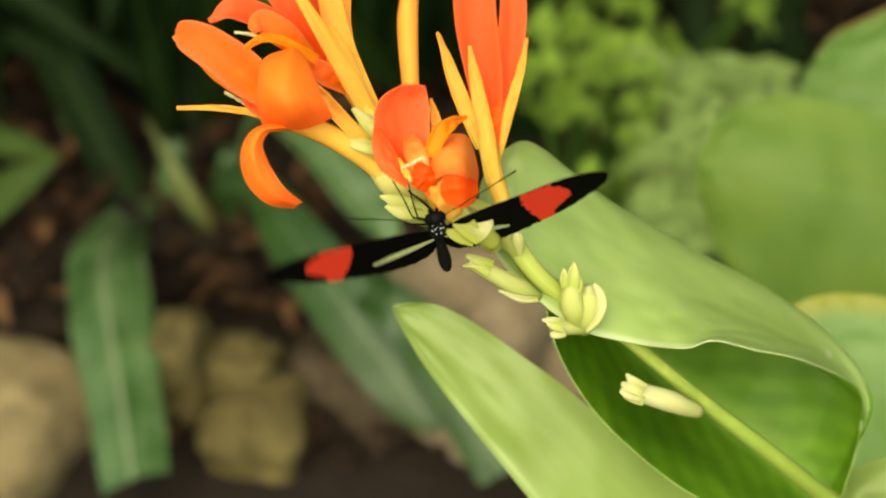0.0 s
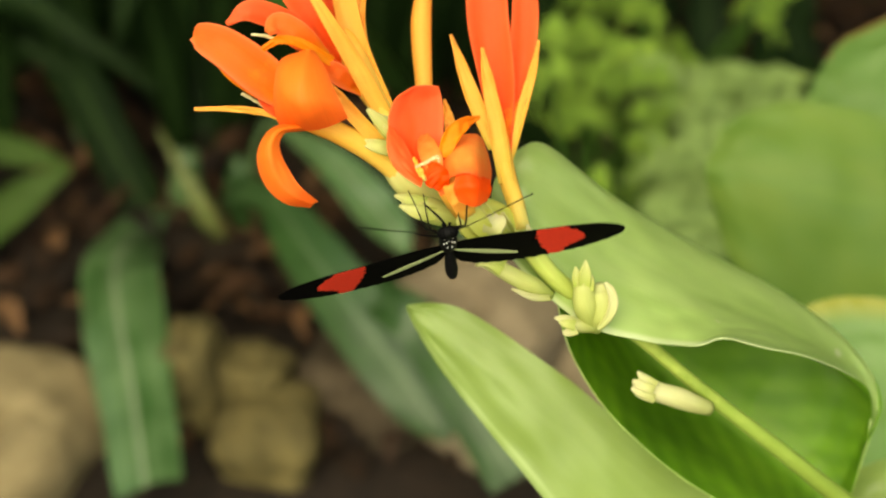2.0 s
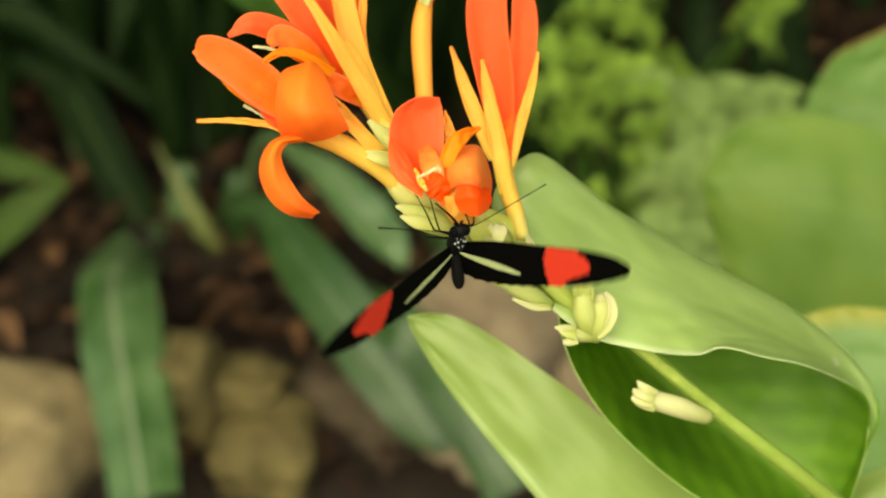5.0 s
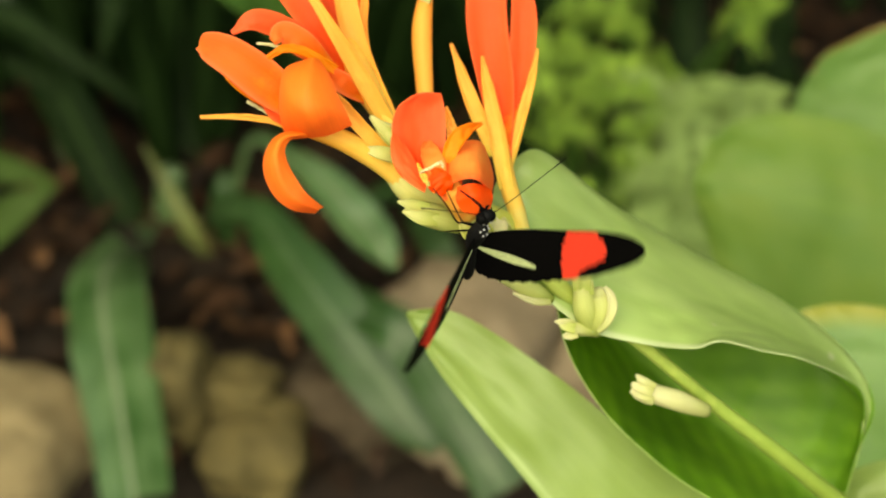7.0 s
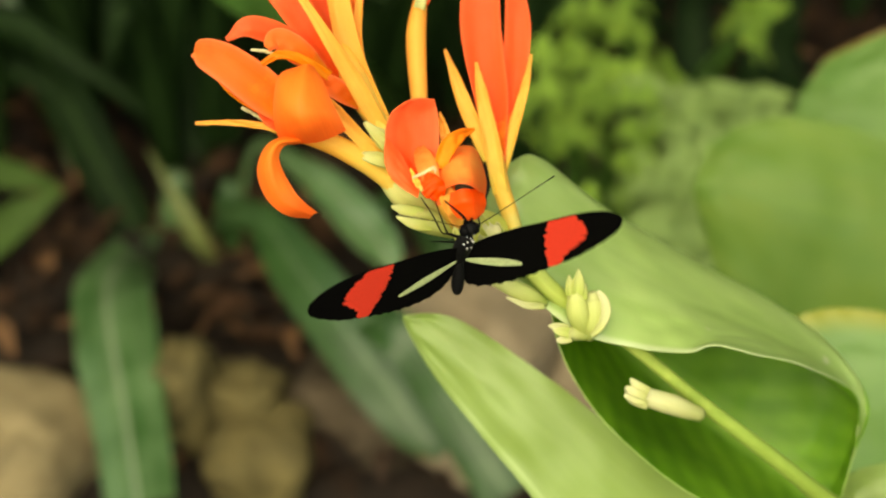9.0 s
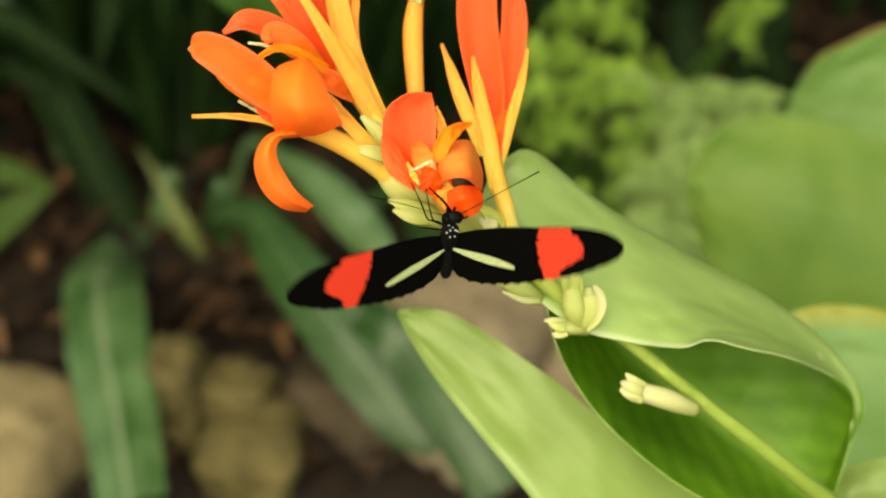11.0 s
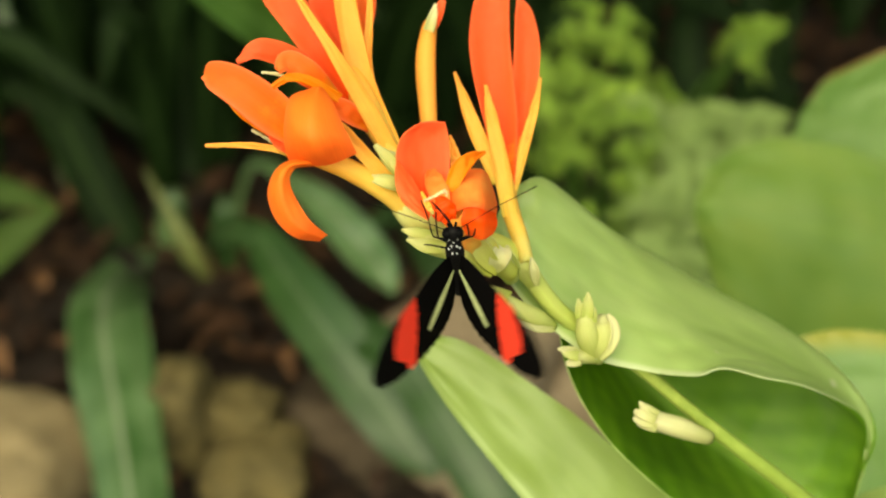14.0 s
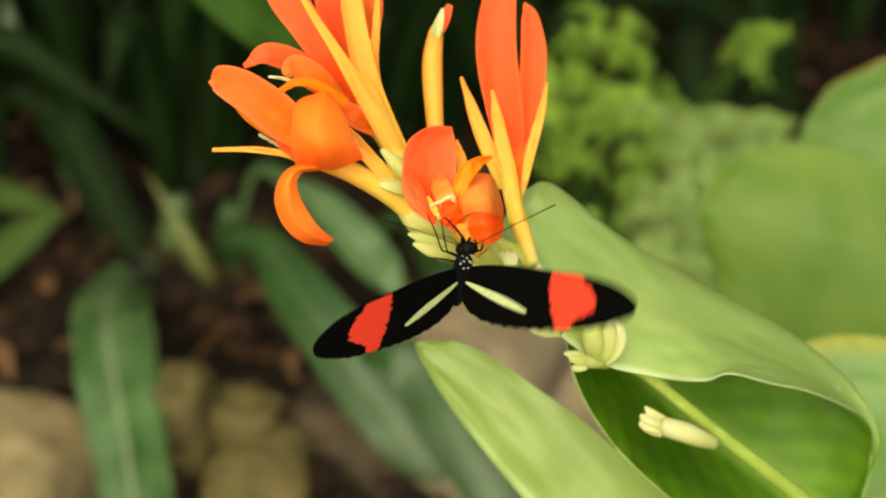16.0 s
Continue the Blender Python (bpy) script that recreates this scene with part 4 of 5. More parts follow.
flap = part("petal", sheet([
    [at(5.2, 7.2, 20), at(4.5, 4.7, 20.4), at(5.5, 2.2, 19.2)],
    [at(8.1, 7.4, 21), at(8.3, 4.5, 21.9), at(8.5, 1.2, 19.8)],
    [at(11.2, 6.4, 15.5), at(11.6, 4.3, 17), at(10.8, 2.3, 17.5)]], 20, 15, 0.00035, 0.0003, 4), PETAL_DEEP, front, "scarlet lower petal pulled down by the butterfly")


def pod(label, line, radii, scales, mat=BUD):
    b = part("bud", tube(line, mm(*radii), 18, 12), mat, canna, label)
    for spine, widths in scales:
        part("bract", blade(spine, mm(*widths), 0.8, None, 14, 7, 0.0004), CREAM if widths[0] < 2.2 else mat, b)


pod("pale green ovary with papery bracts", [at(20.5, -7.8, -8), at(18.1, -4.6, -6), at(16.4, -2.0, -6), at(15.5, 0.1, -6)], (2.0, 2.5, 2.3, 1.7), [
    ([at(20.6, -8.4, -4), at(20.1, -5.5, -2), at(19.7, -3.6, -2), at(19.4, -2.5, -2)], (1.0, 2.2, 1.2, 0.3)),
    ([at(16.1, -5.3, -3), at(15.0, -2.9, -1), at(14.5, -1.3, 0), at(14.3, 0.1, 0)], (2.4, 3.0, 2.0, 0.4))])
pod("rounded yellow-green seed pod with a cream bract", [at(34.3, -24.7, -13), at(34.9, -21.8, -10), at(35.3, -18.8, -9.5), at(35.0, -16.4, -9.5), at(34.7, -14.9, -9)], (1.3, 2.3, 2.7, 2.3, 0.9), [
    ([at(34.5, -24.1, -8), at(36.4, -22.0, -7), at(37.5, -19.1, -7), at(37.1, -16.4, -7), at(35.9, -14.6, -8)], (0.9, 1.7, 2.1, 1.8, 0.7))])
pod("notched yellow-green sheath of a fallen flower", [at(33.6, -24.4, -13), at(32.1, -20.4, -9), at(31.5, -18.2, -8), at(31.3, -15.9, -8), at(31.0, -13.8, -8), at(30.9, -12.5, -8)], (1.5, 2.4, 2.4, 2.0, 1.9, 1.7), [
    ([at(30.3, -15.2, -6.8), at(29.9, -13.2, -6.5), at(29.7, -11.2, -7)], (2.5, 2.0, 0.2)),
    ([at(31.4, -15.2, -6.4), at(31.6, -12.5, -6), at(31.8, -9.9, -7)], (2.8, 2.5, 0.3)),
    ([at(32.3, -16.0, -6.8), at(32.7, -14.2, -6.5), at(33.2, -13.1, -7)], (2.5, 1.8, 0.4))])
pod("small cream bract open at its tip", [at(33.7, -24.0, -12), at(30.9, -23.6, -10), at(28.4, -23.3, -9)], (1.4, 1.6, 1.2), [
    ([at(29.3, -22.6, -7.5), at(27.2, -22.1, -7), at(25.3, -21.9, -7)], (2.1, 1.7, 0.3)),
    ([at(29.5, -23.4, -7), at(27.8, -23.1, -6.5), at(26.3, -22.7, -7)], (2.3, 1.8, 0.4)),
    ([at(30.0, -24.4, -7.5), at(28.3, -24.8, -7), at(27.0, -25.0, -7)], (2.1, 1.9, 0.5))])
pod("slender yellow-green bud pointing aside", [at(24.6, -17.3, -10), at(21.2, -15.5, -6), at(17.3, -13.5, -4), at(13.1, -11.2, -3), at(10.4, -9.8, -3)], (1.0, 1.9, 1.8, 1.6, 1.2), [
    ([at(14.2, -12.0, -1), at(11.5, -10.6, -1), at(8.9, -10.8, -1)], (2.3, 1.4, 0.3)),
    ([at(14.8, -10.7, -2), at(11.9, -9.5, -1), at(9.7, -8.6, -2)], (2.6, 2.0, 0.8)),
    ([at(24.3, -17.7, -6), at(20.6, -17.4, -4), at(16.3, -15.7, -3)], (1.2, 1.4, 0.3))])
pod("cream seed bud on the lower stem", [at(59.9, -42.7, -24), at(56.6, -41.4, -21), at(53.2, -40.0, -19), at(49.4, -38.8, -18), at(46.3, -37.8, -18), at(44.3, -37.1, -18)], (1.6, 2.0, 2.3, 2.2, 2.0, 1.8), [
    ([at(47.5, -36.8, -15.5), at(44.9, -35.3, -15), at(43.6, -33.9, -16)], (2.1, 2.0, 0.4)),
    ([at(46.9, -37.7, -15), at(44.4, -36.7, -14.5), at(42.6, -35.9, -16)], (2.0, 2.2, 0.9)),
    ([at(46.7, -38.7, -15), at(44.2, -38.0, -15), at(42.4, -37.4, -16)], (2.1, 2.4, 1.0)),
    ([at(47.3, -39.7, -16), at(45.1, -39.1, -16), at(43.2, -38.8, -17)], (2.0, 1.8, 0.5))], CREAM)
pod("pale green calyx with pointed tips", [at(5.3, -1.6, 3), at(0.7, 0.1, 5), at(-3.3, 1.3, 5), at(-5.7, 1.9, 4)], (1.8, 2.6, 2.2, 0.8), [
    ([at(-1.0, 1.8, 7), at(-4.5, 2.6, 7), at(-7.4, 3.3, 6)], (2.6, 2.4, 0.4)),
    ([at(0.7, -0.5, 7), at(-2.7, 0.1, 8), at(-6.4, 1.3, 7)], (2.8, 3.0, 0.4))])
pod("cream bract at the flower base", [at(15.5, -7.0, -3), at(13.6, -4.0, 0), at(11.7, -1.0, 2)], (1.6, 2.2, 1.4), [
    ([at(11.4, -5.1, 8), at(12.0, -3.3, 10), at(12.8, -1.6, 10), at(13.2, -0.6, 9)], (1.8, 4.2, 4.4, 2.4))])
pod("pale green calyx under the open flower", [at(15.2, -5.9, 2), at(11.6, -2.9, 6), at(8.9, 0.1, 9), at(7.2, 2.4, 11)], (1.8, 2.5, 2.5, 1.6), [
    ([at(12.1, -5.1, 8), at(9.5, -2.4, 11), at(7.9, 0.3, 13), at(6.8, 3.0, 13)], (2.6, 4.2, 4.0, 0.8)),
    ([at(11.5, -2.4, 8), at(10.7, -0.3, 10), at(9.9, 1.2, 11), at(9.5, 2.8, 11)], (2.4, 3.2, 2.6, 0.5)),
    ([at(11.0, -5.4, 8), at(7.7, -3.7, 10.5), at(6.1, -1.9, 11.5), at(5.4, -0.6, 11)], (2.4, 3.4, 2.4, 0.4))], CALYX)
pod("small green calyx of the upright flower", [at(-5.7, 14.1, 2), at(-9.1, 16.9, 4), at(-11.4, 19.2, 4)], (1.2, 2.2, 1.0), [
    ([at(-6.8, 12.2, 5), at(-10.2, 13.0, 7), at(-14.0, 13.9, 6)], (2.8, 3.0, 1.2)),
    ([at(-8.0, 15.1, 5), at(-10.2, 17.9, 6), at(-12.9, 20.6, 5)], (2.4, 2.6, 0.8))])


# ---- the butterfly: x to its right, y ahead, z above its back ----
butterfly = thing("butterfly", (0, 0, 0), "black butterfly with red wing bands and cream bars", "butterfly")
GROWTH[butterfly] = 0.93
UP = (0, 0, 1)


def lmm(*points):
    return [Vector(p) * 0.001 for p in points]


thorax = part("thorax", tube(lmm((0, 6.6, 0.9), (0, 4, 0.6), (0, 0, -0.1), (0, -2.6, -0.1), (0, -4.0, 0.0)), mm(1.0, 1.9, 1.9, 1.3, 0.6), 16, 14, 1.0, UP), BODY_BLACK, butterfly)
abdomen = part("abdomen", tube(lmm((0, -1.6, 0.2), (0, -3.4, 0.2), (0, -6.5, 0.2), (0, -9.5, 0.2), (0, -11.6, 0.2), (0, -12.5, 0.2)), mm(0.6, 0.95, 1.25, 1.4, 1.0, 0.2), 22, 14, 1.0, UP), BODY_BLACK, butterfly)
head = part("head", tube(lmm((0, 6.3, 0.9), (0, 7.2, 1.0), (0, 8.4, 1.1), (0, 9.5, 1.0), (0, 10, 0.9)), mm(0.7, 1.1, 1.3, 1.1, 0.3), 14, 14, 1.0, UP), BODY_BLACK, butterfly)
for s in (-1, 1):
    part("eye", tube(lmm((s * 0.1, 8.5, 1.1), (s * 0.6, 8.55, 1.1), (s * 1.2, 8.6, 1.1), (s * 1.9, 8.7, 1.1), (s * 2.25, 8.75, 1.1)), mm(0.5, 1.15, 1.35, 0.95, 0.2), 12, 14, 1.0, UP), LIMB_BLACK, head)
    part("palp", tube(lmm((s * 0.6, 9.2, -0.2), (s * 0.8, 10.3, -0.1), (s * 0.7, 10.9, 0.4)), mm(0.35, 0.3, 0.1), 8, 6, 1.0, UP), LIMB_BLACK, head)
    part("antenna", tube(lmm((s * 0.7, 9.6, 1.6), (s * 4, 12.2, 2.0), (s * 9, 15.2, 1.8), (s * 16, 18.4, 1.0), (s * 17.8, 19.2, 0.8)), mm(0.13, 0.09, 0.09, 0.12, 0.17), 24, 6, 1.0, UP), LIMB_BLACK, head)
part("proboscis", tube(lmm((0, 9.4, 0.2), (-0.9, 10.6, -1.2), (-2.2, 11.6, -2.8), (-3.8, 12.6, -4.6)), mm(0.3, 0.28, 0.24, 0.16), 14, 6, 1.0, UP), LIMB_BLACK, head)
for root, knee, shin, foot in (((-1.2, 4.6, -0.4), (-4.3, 5.2, -2.4), (-5.1, 7.0, -6.0), (-6.2, 8.4, -10.0)), ((-1.2, 4.8, -0.6), (-3.2, 5.2, -1.8), (-3.4, 6.4, -5.0), (-3.2, 7.4, -9.0)),
                               ((1.2, 4.6, -0.6), (4.2, 5.0, -1.6), (5.2, 5.8, -5.0), (7.0, 6.6, -9.4)), ((1.0, 4.8, -0.8), (3.2, 5.2, -1.6), (3.0, 5.8, -4.8), (2.8, 6.4, -8.4)),
                               ((-1.3, 2.6, -0.8), (-4.8, 3.2, -1.6), (-5.6, 3.0, -2.0), (-6.4, 2.6, -2.6))):
    part("leg", tube(lmm(root, [(p + 2 * q) / 3 for p, q in zip(root, knee)], knee, shin, foot), mm(0.24, 0.20, 0.18, 0.15, 0.11), 26, 6, 1.0, UP), LIMB_BLACK, butterfly)
for x, y, z, r, owner in ((-0.55, 9.3, 1.9, 0.26, head), (0.55, 9.3, 1.9, 0.26, head), (0.9, 7.6, 2.1, 0.24, head), (-0.9, 7.6, 2.1, 0.24, head), (-0.55, 6.0, 2.3, 0.3, thorax), (0.6, 5.9, 2.3, 0.3, thorax),
                          (-1.15, 5.2, 2.1, 0.28, thorax), (1.15, 5.2, 2.1, 0.28, thorax), (-0.5, 4.2, 2.6, 0.28, thorax), (0.5, 4.2, 2.6, 0.28, thorax), (0, 7.1, 2.4, 0.2, head)):
    part("white_spot", tube(lmm((x, y - r * 0.8, z), (x, y - r * 0.4, z), (x, y + r * 0.4, z), (x, y + r * 0.8, z)), mm(r * 0.2, r * 0.55, r * 0.55, r * 0.2), 6, 8, 1.0, UP), SPOT_WHITE, owner)


def smooth_edge(points):
    c = through_points(points, 80)
    return lambda s: float(np.interp(s, c[:, 0], c[:, 1]))


FORE_LEAD = smooth_edge([(0, 2.2), (5, 4.3), (11, 5.7), (18, 6.3), (25, 6.7), (31, 5.6), (34.7, 3.3), (36.4, 1.0)])
FORE_TRAIL = smooth_edge([(0, -1.5), (8, -5), (15, -8.4), (20.7, -10.5), (24, -10.0), (28, -8.6), (32, -6.2), (35, -4.0), (36.4, -1.4)])
HIND_LEAD = smooth_edge([(0, -1), (8, -2.5), (16, -6), (20, -8.6), (22.4, -10.4)])
HIND_TRAIL = smooth_edge([(0, -6.6), (1.0, -10.0), (4, -12.6), (8, -13.4), (13, -13.1), (18, -12.0), (21, -11.0), (22.4, -10.4)])


def wing_plate(s, stations, low, high, nv, thick, lift, ragged):
    g = []
    for i, x in enumerate(stations):
        a, b = low(x), high(x)
        a += ragged * (abs(math.sin(x * 1.22 + 0.4)) + 0.35 * math.sin(i * 2.3))
        row = []
        for j in range(nv):
            c = a + (b - a) * j / (nv - 1)
            camber = 0.5 * math.sin(min(1, x / 36) * 3.0)
            row.append((s * x * 0.001008, c * 0.000978, (camber + lift) * 0.001))
        g.append(row)
    if s < 0:
        g = [r[::-1] for r in g]
    return shell(g, thick)


def red_band(s):
    inner = smooth_edge([(0, 20.6), (0.25, 19.4), (0.6, 18.1), (1, 17.8)])
    outer = smooth_edge([(0, 23.4), (0.2, 24.8), (0.45, 28.0), (0.75, 26.6), (1, 24.2)])
    g = []
    for j in range(70):
        f = j / 69
        row = []
        for i in range(13):
            k = i / 12
            x = inner(f) + (outer(f) - inner(f)) * k
            x += k ** 3 * (1.5 * noise.noise((j * 0.17, 3.1, 0)) + 0.6 * noise.noise((j * 0.55, 5.1, 0))) + (1 - k) ** 3 * (0.7 * noise.noise((j * 0.2, 9.1, 0)) + 0.3 * noise.noise((j * 0.9, 2.1, 0)))
            a, b = FORE_TRAIL(x) + 0.35, FORE_LEAD(x) - 0.3
            c = a + (b - a) * f
            camber = 0.5 * math.sin(min(1, x / 36) * 3.0)
            row.append((s * x * 0.001008, c * 0.000978, camber * 0.001))
        g.append(row)
    if s > 0:
        g = [r[::-1] for r in g]
    return shell(g, 0.00026)


def pale_bar(s):
    mid = smooth_edge([(0.4, -2.2), (5, -3.9), (10, -5.6), (14.0, -7.1)])
    half = smooth_edge([(0.4, 0.25), (3, 0.85), (8, 1.3), (11.5, 1.0), (13.4, 0.6), (14.0, 0.3)])
    g = []
    for i in range(30):
        x = 0.4 + 13.6 * i / 29
        row = []
        for j in range(5):
            c = mid(x) + half(x) * (j / 2 - 1) + 0.12 * noise.noise((i * 0.8, j * 0.5, 2))
            camber = 0.5 * math.sin(min(1, x / 36) * 3.0)
            row.append((s * x * 0.001008, c * 0.000978, camber * 0.001))
        g.append(row)
    if s < 0:
        g = [r[::-1] for r in g]
    return shell(g, 0.00030)


def wing(s):
    fore = part("wing", wing_plate(s, [36.4 * math.sin(math.pi / 2 * i / 79) for i in range(80)], FORE_TRAIL, FORE_LEAD, 14, 0.00012, 0, 0.36), WING_BLACK, butterfly, "black forewing with a broad red band")
    part("hindwing", wing_plate(s, [22.4 * i / 63 for i in range(64)], HIND_TRAIL, HIND_LEAD, 12, 0.00012, -0.05, 0.62), WING_BLACK, fore)
    part("red_band", red_band(s), WING_RED, fore)
    part("pale_bar", pale_bar(s), WING_CREAM, fore)
    return fore


wing_left, wing_right = wing(-1), wing(1)


BUTTERFLY_ROWS = [
    (0.0, 0.00399, 0.27013, 0.48667, 117.4, -11.6, 11.2),
    (0.5, 0.00253, 0.26910, 0.48778, 110.1, -10.3, 7.8),
    (1.0, 0.00391, 0.26829, 0.48637, 112.8, -6.7, 10.5),
    (1.5, 0.00347, 0.26718, 0.48691, 113.1, 0.4, 13.7),
    (2.0, 0.00338, 0.26663, 0.48583, 120.5, -7.3, 9.2),
    (2.5, 0.00315, 0.26731, 0.48506, 119.1, -8.8, 9.1),
    (3.0, 0.00313, 0.26807, 0.48419, 123.6, -10.1, 8.1),
    (3.5, 0.00291, 0.26949, 0.48477, 130.8, -9.1, 9.1),
    (6.0, 0.00582, 0.26540, 0.48956, 108.5, -0.6, 23.8),
    (6.5, 0.00642, 0.26495, 0.49025, 108.4, 2.9, 26.2),
    (7.0, 0.00798, 0.26434, 0.48973, 108.4, 1.0, 32.9),
    (7.5, 0.00806, 0.26441, 0.49073, 103.1, 8.6, 31.4),
    (8.0, 0.00736, 0.26431, 0.49135, 97.3, 3.7, 27.0),
    (8.5, 0.00722, 0.26285, 0.49111, 99.4, 3.9, 24.6),
    (9.0, 0.00665, 0.26217, 0.48946, 107.3, 1.4, 25.3),
    (11.5, 0.00471, 0.26411, 0.49016, 106.7, -0.9, 12.5),
    (12.0, 0.00556, 0.26499, 0.48794, 112.2, -1.8, 13.3),
    (12.5, 0.00442, 0.26326, 0.48952, 107.9, -5.9, 12.6),
    (13.0, 0.00321, 0.26247, 0.49183, 101.9, -7.9, 7.0),
    (13.5, 0.00358, 0.26231, 0.49230, 103.3, -6.9, 5.0),
    (14.0, 0.00347, 0.26265, 0.49278, 98.3, -4.9, 1.5),
    (14.5, 0.00300, 0.26206, 0.49129, 100.9, 2.4, 4.5),
    (15.0, 0.00291, 0.26298, 0.49055, 99.2, 4.4, 7.6),
    (15.5, 0.00213, 0.26337, 0.49033, 100.4, 7.0, 7.7),
    (16.0, 0.00339, 0.26281, 0.49069, 103.3, 1.7, 11.8),
]
# seconds, then the left and the right wing: how far each is swept ahead and feathered, in degrees
SETS = [
    (0.0, 3.8, 2.2, 5.2, 1.7),
    (0.5, 3.3, -3.1, -0.1, -2.1),
    (1.0, 4.0, 1.2, 1.1, -3.1),
    (1.5, 1.8, 1.2, -1.4, -6.6),
    (2.0, 1.5, 7.2, 0.2, 3.9),
    (2.5, -1.7, -0.8, -6.8, 0.5),
    (3.0, -1.1, 5.9, -1.1, 0.8),
    (3.5, -3.7, 1.2, -2.2, -1.8),
    (6.0, -0.5, -2.0, 0.0, -4.1),
    (6.5, 1.8, -1.3, 0.5, -2.3),
    (7.0, -1.2, -1.3, -0.2, -0.2),
    (7.5, 2.9, 2.1, -1.8, -4.1),
    (8.0, 1.1, -0.5, 2.4, -4.3),
    (8.5, -0.1, -1.8, 1.9, -4.0),
    (9.0, 3.1, 1.3, 1.2, -1.6),
    (11.5, 2.0, -4.1, -0.8, -4.2),
    (12.0, 2.7, 0.7, -0.4, -0.9),
    (12.5, 3.2, -1.3, 2.1, -6.0),
    (13.0, 3.9, -3.5, 2.2, -7.3),
    (13.5, 1.3, -2.0, 0.6, -6.3),
    (14.0, 1.8, -0.8, 1.2, -4.8),
    (14.5, -0.5, -2.3, -3.1, -6.4),
    (15.0, 0.9, -4.8, -2.8, -9.1),
    (15.5, -1.9, -3.0, -3.7, -7.0),
    (16.0, -1.0, -0.7, -0.4, -4.6),
]
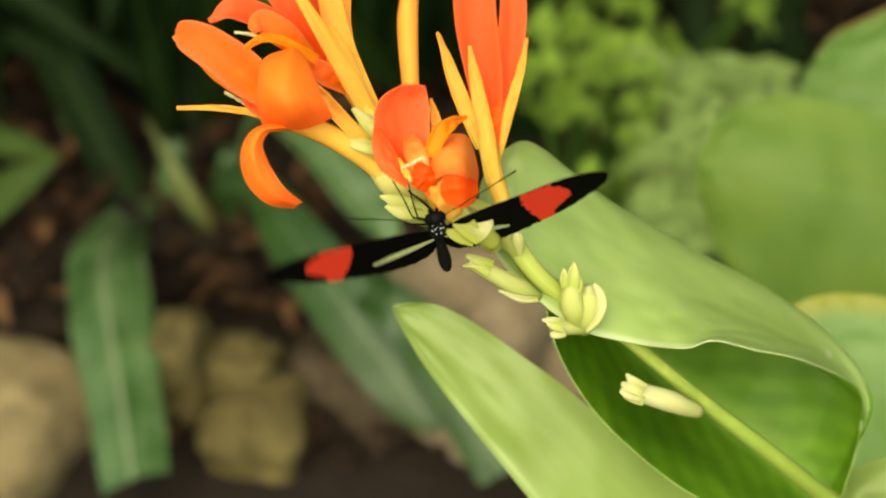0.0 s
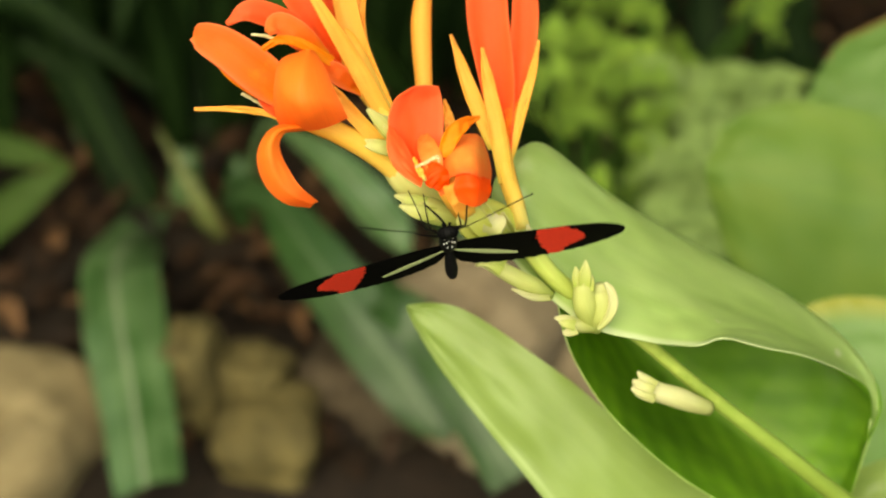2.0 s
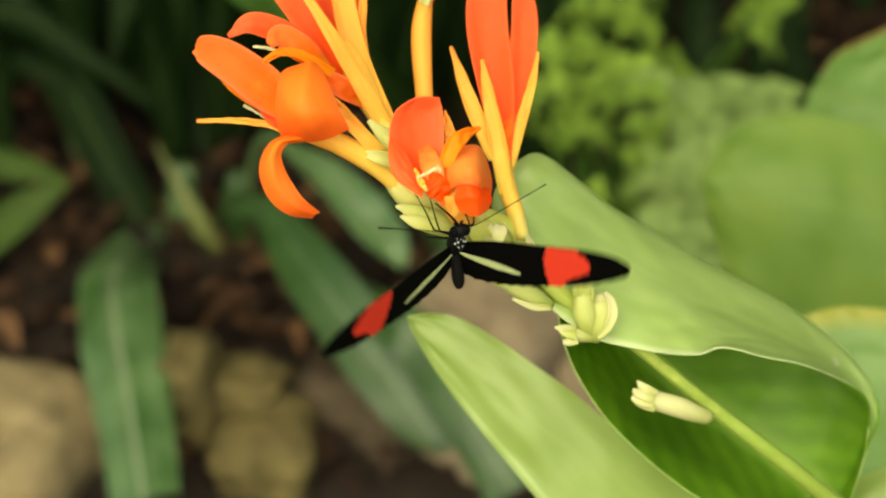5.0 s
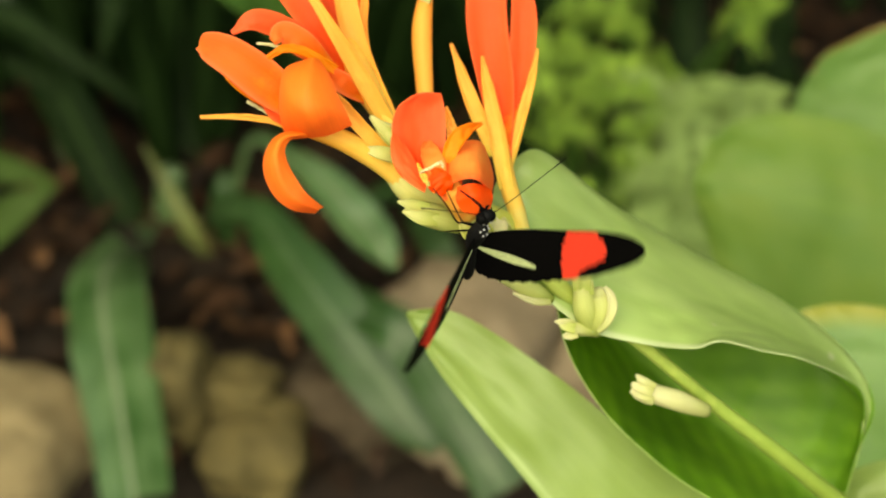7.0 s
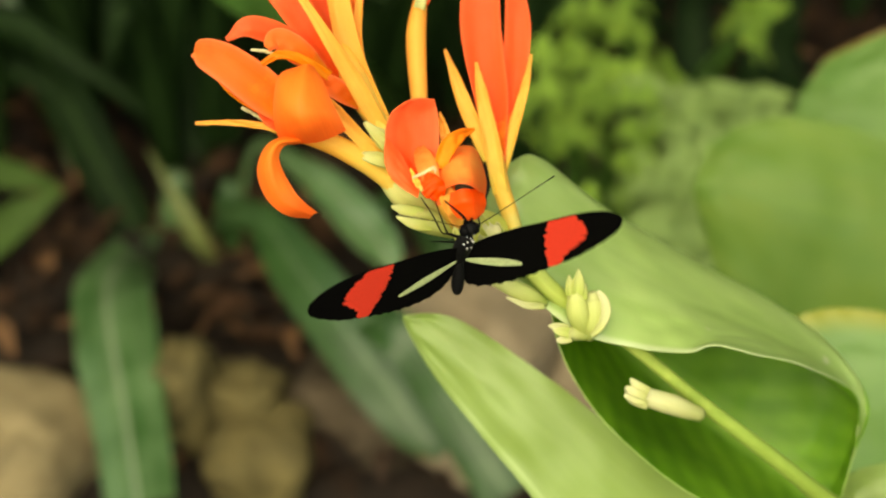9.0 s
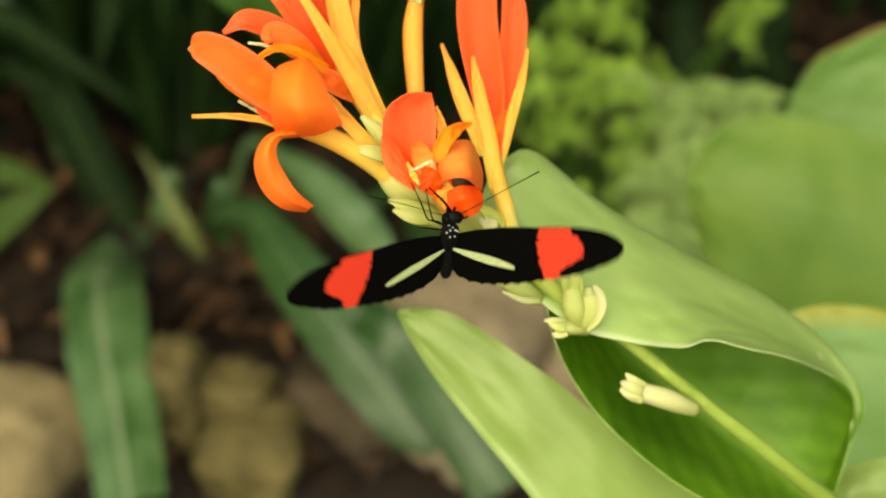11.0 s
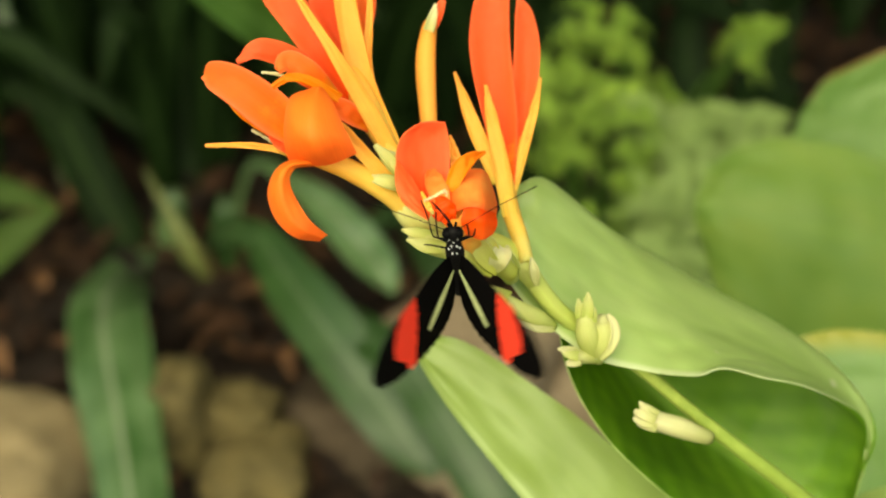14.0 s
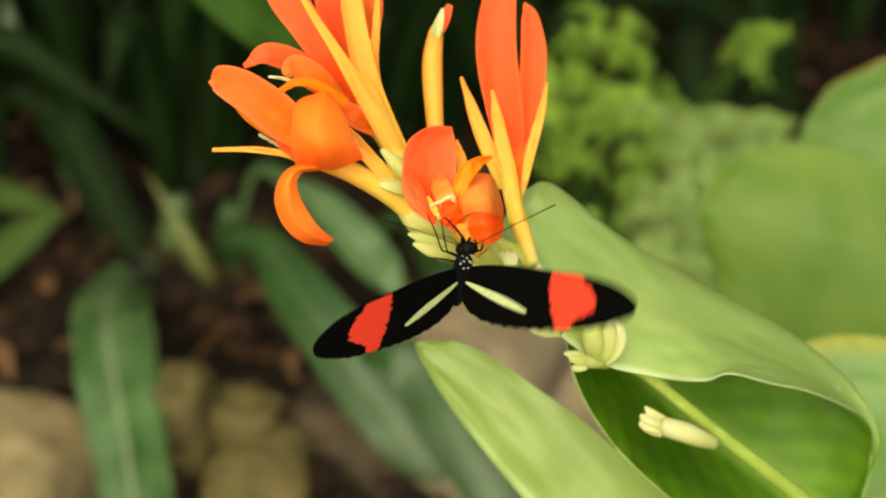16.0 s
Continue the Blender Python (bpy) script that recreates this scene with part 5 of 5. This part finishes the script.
# seconds, and how far the left and the right wing are raised, in degrees
FLAPS = [
    (0.00, -0.2, -1.7), (0.10, -13.8, -6), (0.20, -3.3, 6.6), (0.30, 30.1, 37.3), (0.40, 48.6, 54), (0.50, 66, 68.7), (0.60, 63, 66.9), (0.70, 45, 45.1),
    (0.80, 34.9, 33.4), (0.90, 14.9, 12.6), (1.00, 7.9, 5.8), (1.10, 12.3, 12.5), (1.20, 24.6, 24.2), (1.30, 47, 47.9), (1.40, 62.4, 59.6), (1.50, 70.7, 70.2),
    (1.60, 59.1, 58.5), (1.70, 42.4, 40.8), (1.80, 31.8, 28), (1.90, 16.2, 13.3), (2.00, 6.5, 5.6), (2.10, 7.8, 3.3), (2.20, 17.1, 13), (2.30, 33.3, 27.8),
    (2.40, 41.6, 38.5), (2.50, 50.9, 49.2), (2.60, 56.3, 54.1), (2.70, 46.6, 45.9), (2.80, 37, 36.8), (2.90, 24.3, 23.6), (3.00, 16.7, 14.4), (3.10, 7.4, 4.7),
    (3.20, 24.2, 17.9), (3.30, 49.9, 42.1), (3.40, 69.7, 65.3), (3.50, 80.4, 78.5), (3.60, 78.5, 79.5), (3.70, 64.5, 63.5), (4.00, 28.8, 29.4), (4.20, 6.9, 7.4),
    (4.45, 35.1, 35.4), (4.70, 67.3, 67.4), (4.95, 35.5, 36.4), (5.20, 5.7, 5.4), (5.50, 36, 35.4), (5.80, 58.2, 60.4), (5.90, 43.3, 46.4), (6.00, 23.4, 22.3),
    (6.10, 12.5, 9.8), (6.20, -3.4, -3.7), (6.30, -4.2, -1.2), (6.40, 13.9, 14.3), (6.50, 30, 30.8), (6.60, 59.2, 60.7), (6.70, 63.3, 72.6), (6.80, 68.4, 57.4),
    (6.90, 54.5, 51.3), (7.00, 35.7, 28.2), (7.10, 24.7, 15.2), (7.20, 5.7, -1.8), (7.30, 4.7, -16.8), (7.40, 9.7, -2.8), (7.50, 19.8, 18.2), (7.60, 44.9, 65.3),
    (7.70, 59, 73.4), (7.80, 56.1, 62.5), (7.90, 45.2, 42.6), (8.00, 17.4, 17.8), (8.10, 10.1, 14.2), (8.20, 22.8, 36.7), (8.30, 46.5, 49.2), (8.40, 64.2, 65.6),
    (8.50, 69.9, 71.1), (8.60, 60, 52.5), (8.70, 50.1, 36.8), (8.80, 34.2, 23.2), (8.90, 23.3, 12.6), (9.00, 7.4, 4.9), (9.10, 7.3, -1.2), (9.20, 23.2, 16.8),
    (9.50, 66.8, 64.6), (9.75, 34.5, 34.4), (10.00, 5.2, 4.2), (10.25, 33.9, 34.1), (10.50, 67.6, 67.9), (10.75, 33.3, 33.7), (10.95, 7.1, 7.6), (11.15, 40.9, 41.5),
    (11.30, 64.7, 62.3), (11.40, 76.6, 74.3), (11.50, 73.5, 73.2), (11.60, 53.8, 55.4), (11.70, 40.2, 39.6), (11.80, 17.5, 12.8), (11.90, 3.9, 2), (12.00, -11.7, -12.8),
    (12.10, -19.7, -15.9), (12.20, -8.6, -8.9), (12.30, 3.5, -0), (12.40, 28.6, 24.9), (12.50, 44.7, 42.8), (12.60, 62, 62.7), (12.70, 57.3, 63.6), (12.80, 36.5, 46.5),
    (12.90, 30.8, 24.4), (13.00, 11.1, 12.3), (13.10, 9.5, 34.3), (13.20, 36.8, 35.3), (13.30, 49.2, 52.3), (13.40, 68.5, 67.3), (13.50, 69.9, 68.3), (13.60, 51.8, 57.3),
    (13.70, 41.6, 47.3), (13.80, 30.5, 38.3), (13.90, 38.4, 44.3), (14.00, 62.2, 65.3), (14.10, 72.2, 74.8), (14.20, 75.2, 71.3), (14.30, 65.1, 65.8), (14.40, 47.1, 56.4),
    (14.50, 40.1, 40.9), (14.60, 21.2, 40), (14.70, 30.3, 46), (14.80, 44.5, 56.1), (14.90, 56.6, 65.2), (15.00, 57.7, 56.2), (15.10, 40.4, 56.4), (15.20, 35, 37.6),
    (15.30, 32.6, 37.7), (15.40, 39.2, 45.9), (15.50, 53.8, 57.1), (15.60, 70.4, 66.8), (15.70, 71, 64.5), (15.80, 50.5, 52.2), (15.90, 25.1, 44.9), (16.00, 24.6, 21.6),
]


def motions():
    walk(butterfly, [(t, pose(*p)) for t, *p in BUTTERFLY_ROWS])
    sets = np.array(SETS)

    def hinged(t, side, raised):
        """A wing's pose on the body: raised, swept and feathered."""
        sweep, feather = (float(np.interp(t, sets[:, 0], sets[:, k])) for k in ((1, 2) if side < 0 else (3, 4)))
        return pose(side * 0.0005, 0, 0.0006, 0, -side * raised, 0) @ pose(0, 0, 0, 0, 0, side * sweep) @ pose(0, 0, 0, feather, 0, 0)

    walk(wing_left, [(t, hinged(t, -1, a)) for t, a, b in FLAPS])
    walk(wing_right, [(t, hinged(t, 1, b)) for t, a, b in FLAPS])
    joint = Matrix.Translation((0, -0.0023, 0.0002))
    lifted = ((0.0, 24), (1.0, 28), (2.0, 17), (3.0, 24), (3.5, 36), (6.0, 18), (7.0, 6), (8.0, 10), (9.0, 12), (11.3, 2), (12.0, 4), (13.0, 0), (13.5, -8), (14.5, -12), (16.0, -10))
    walk(abdomen, [(t, joint @ pose(0, 0, 0, -a, 0, 0) @ joint.inverted()) for t, a in lifted])
    hinge = Matrix.Translation(at(11.3, 5.5, 15) - ORIGIN[canna])
    swing = ((0.0, 0.0), (4.4, 0.0), (6.0, 0.25), (9.0, 0.4), (11.3, 0.7), (12.3, 0.95), (12.6, 1.0), (12.8, 0.0), (16.0, 0.0))
    walk(flap, [(t, hinge @ Matrix.Translation(s * (at(10.5, 4.9, 15) - at(11.3, 5.5, 15))) @ Matrix.Rotation(radians(28 * s), 4, TOWARD) @ hinge.inverted()) for t, s in swing])


motions()
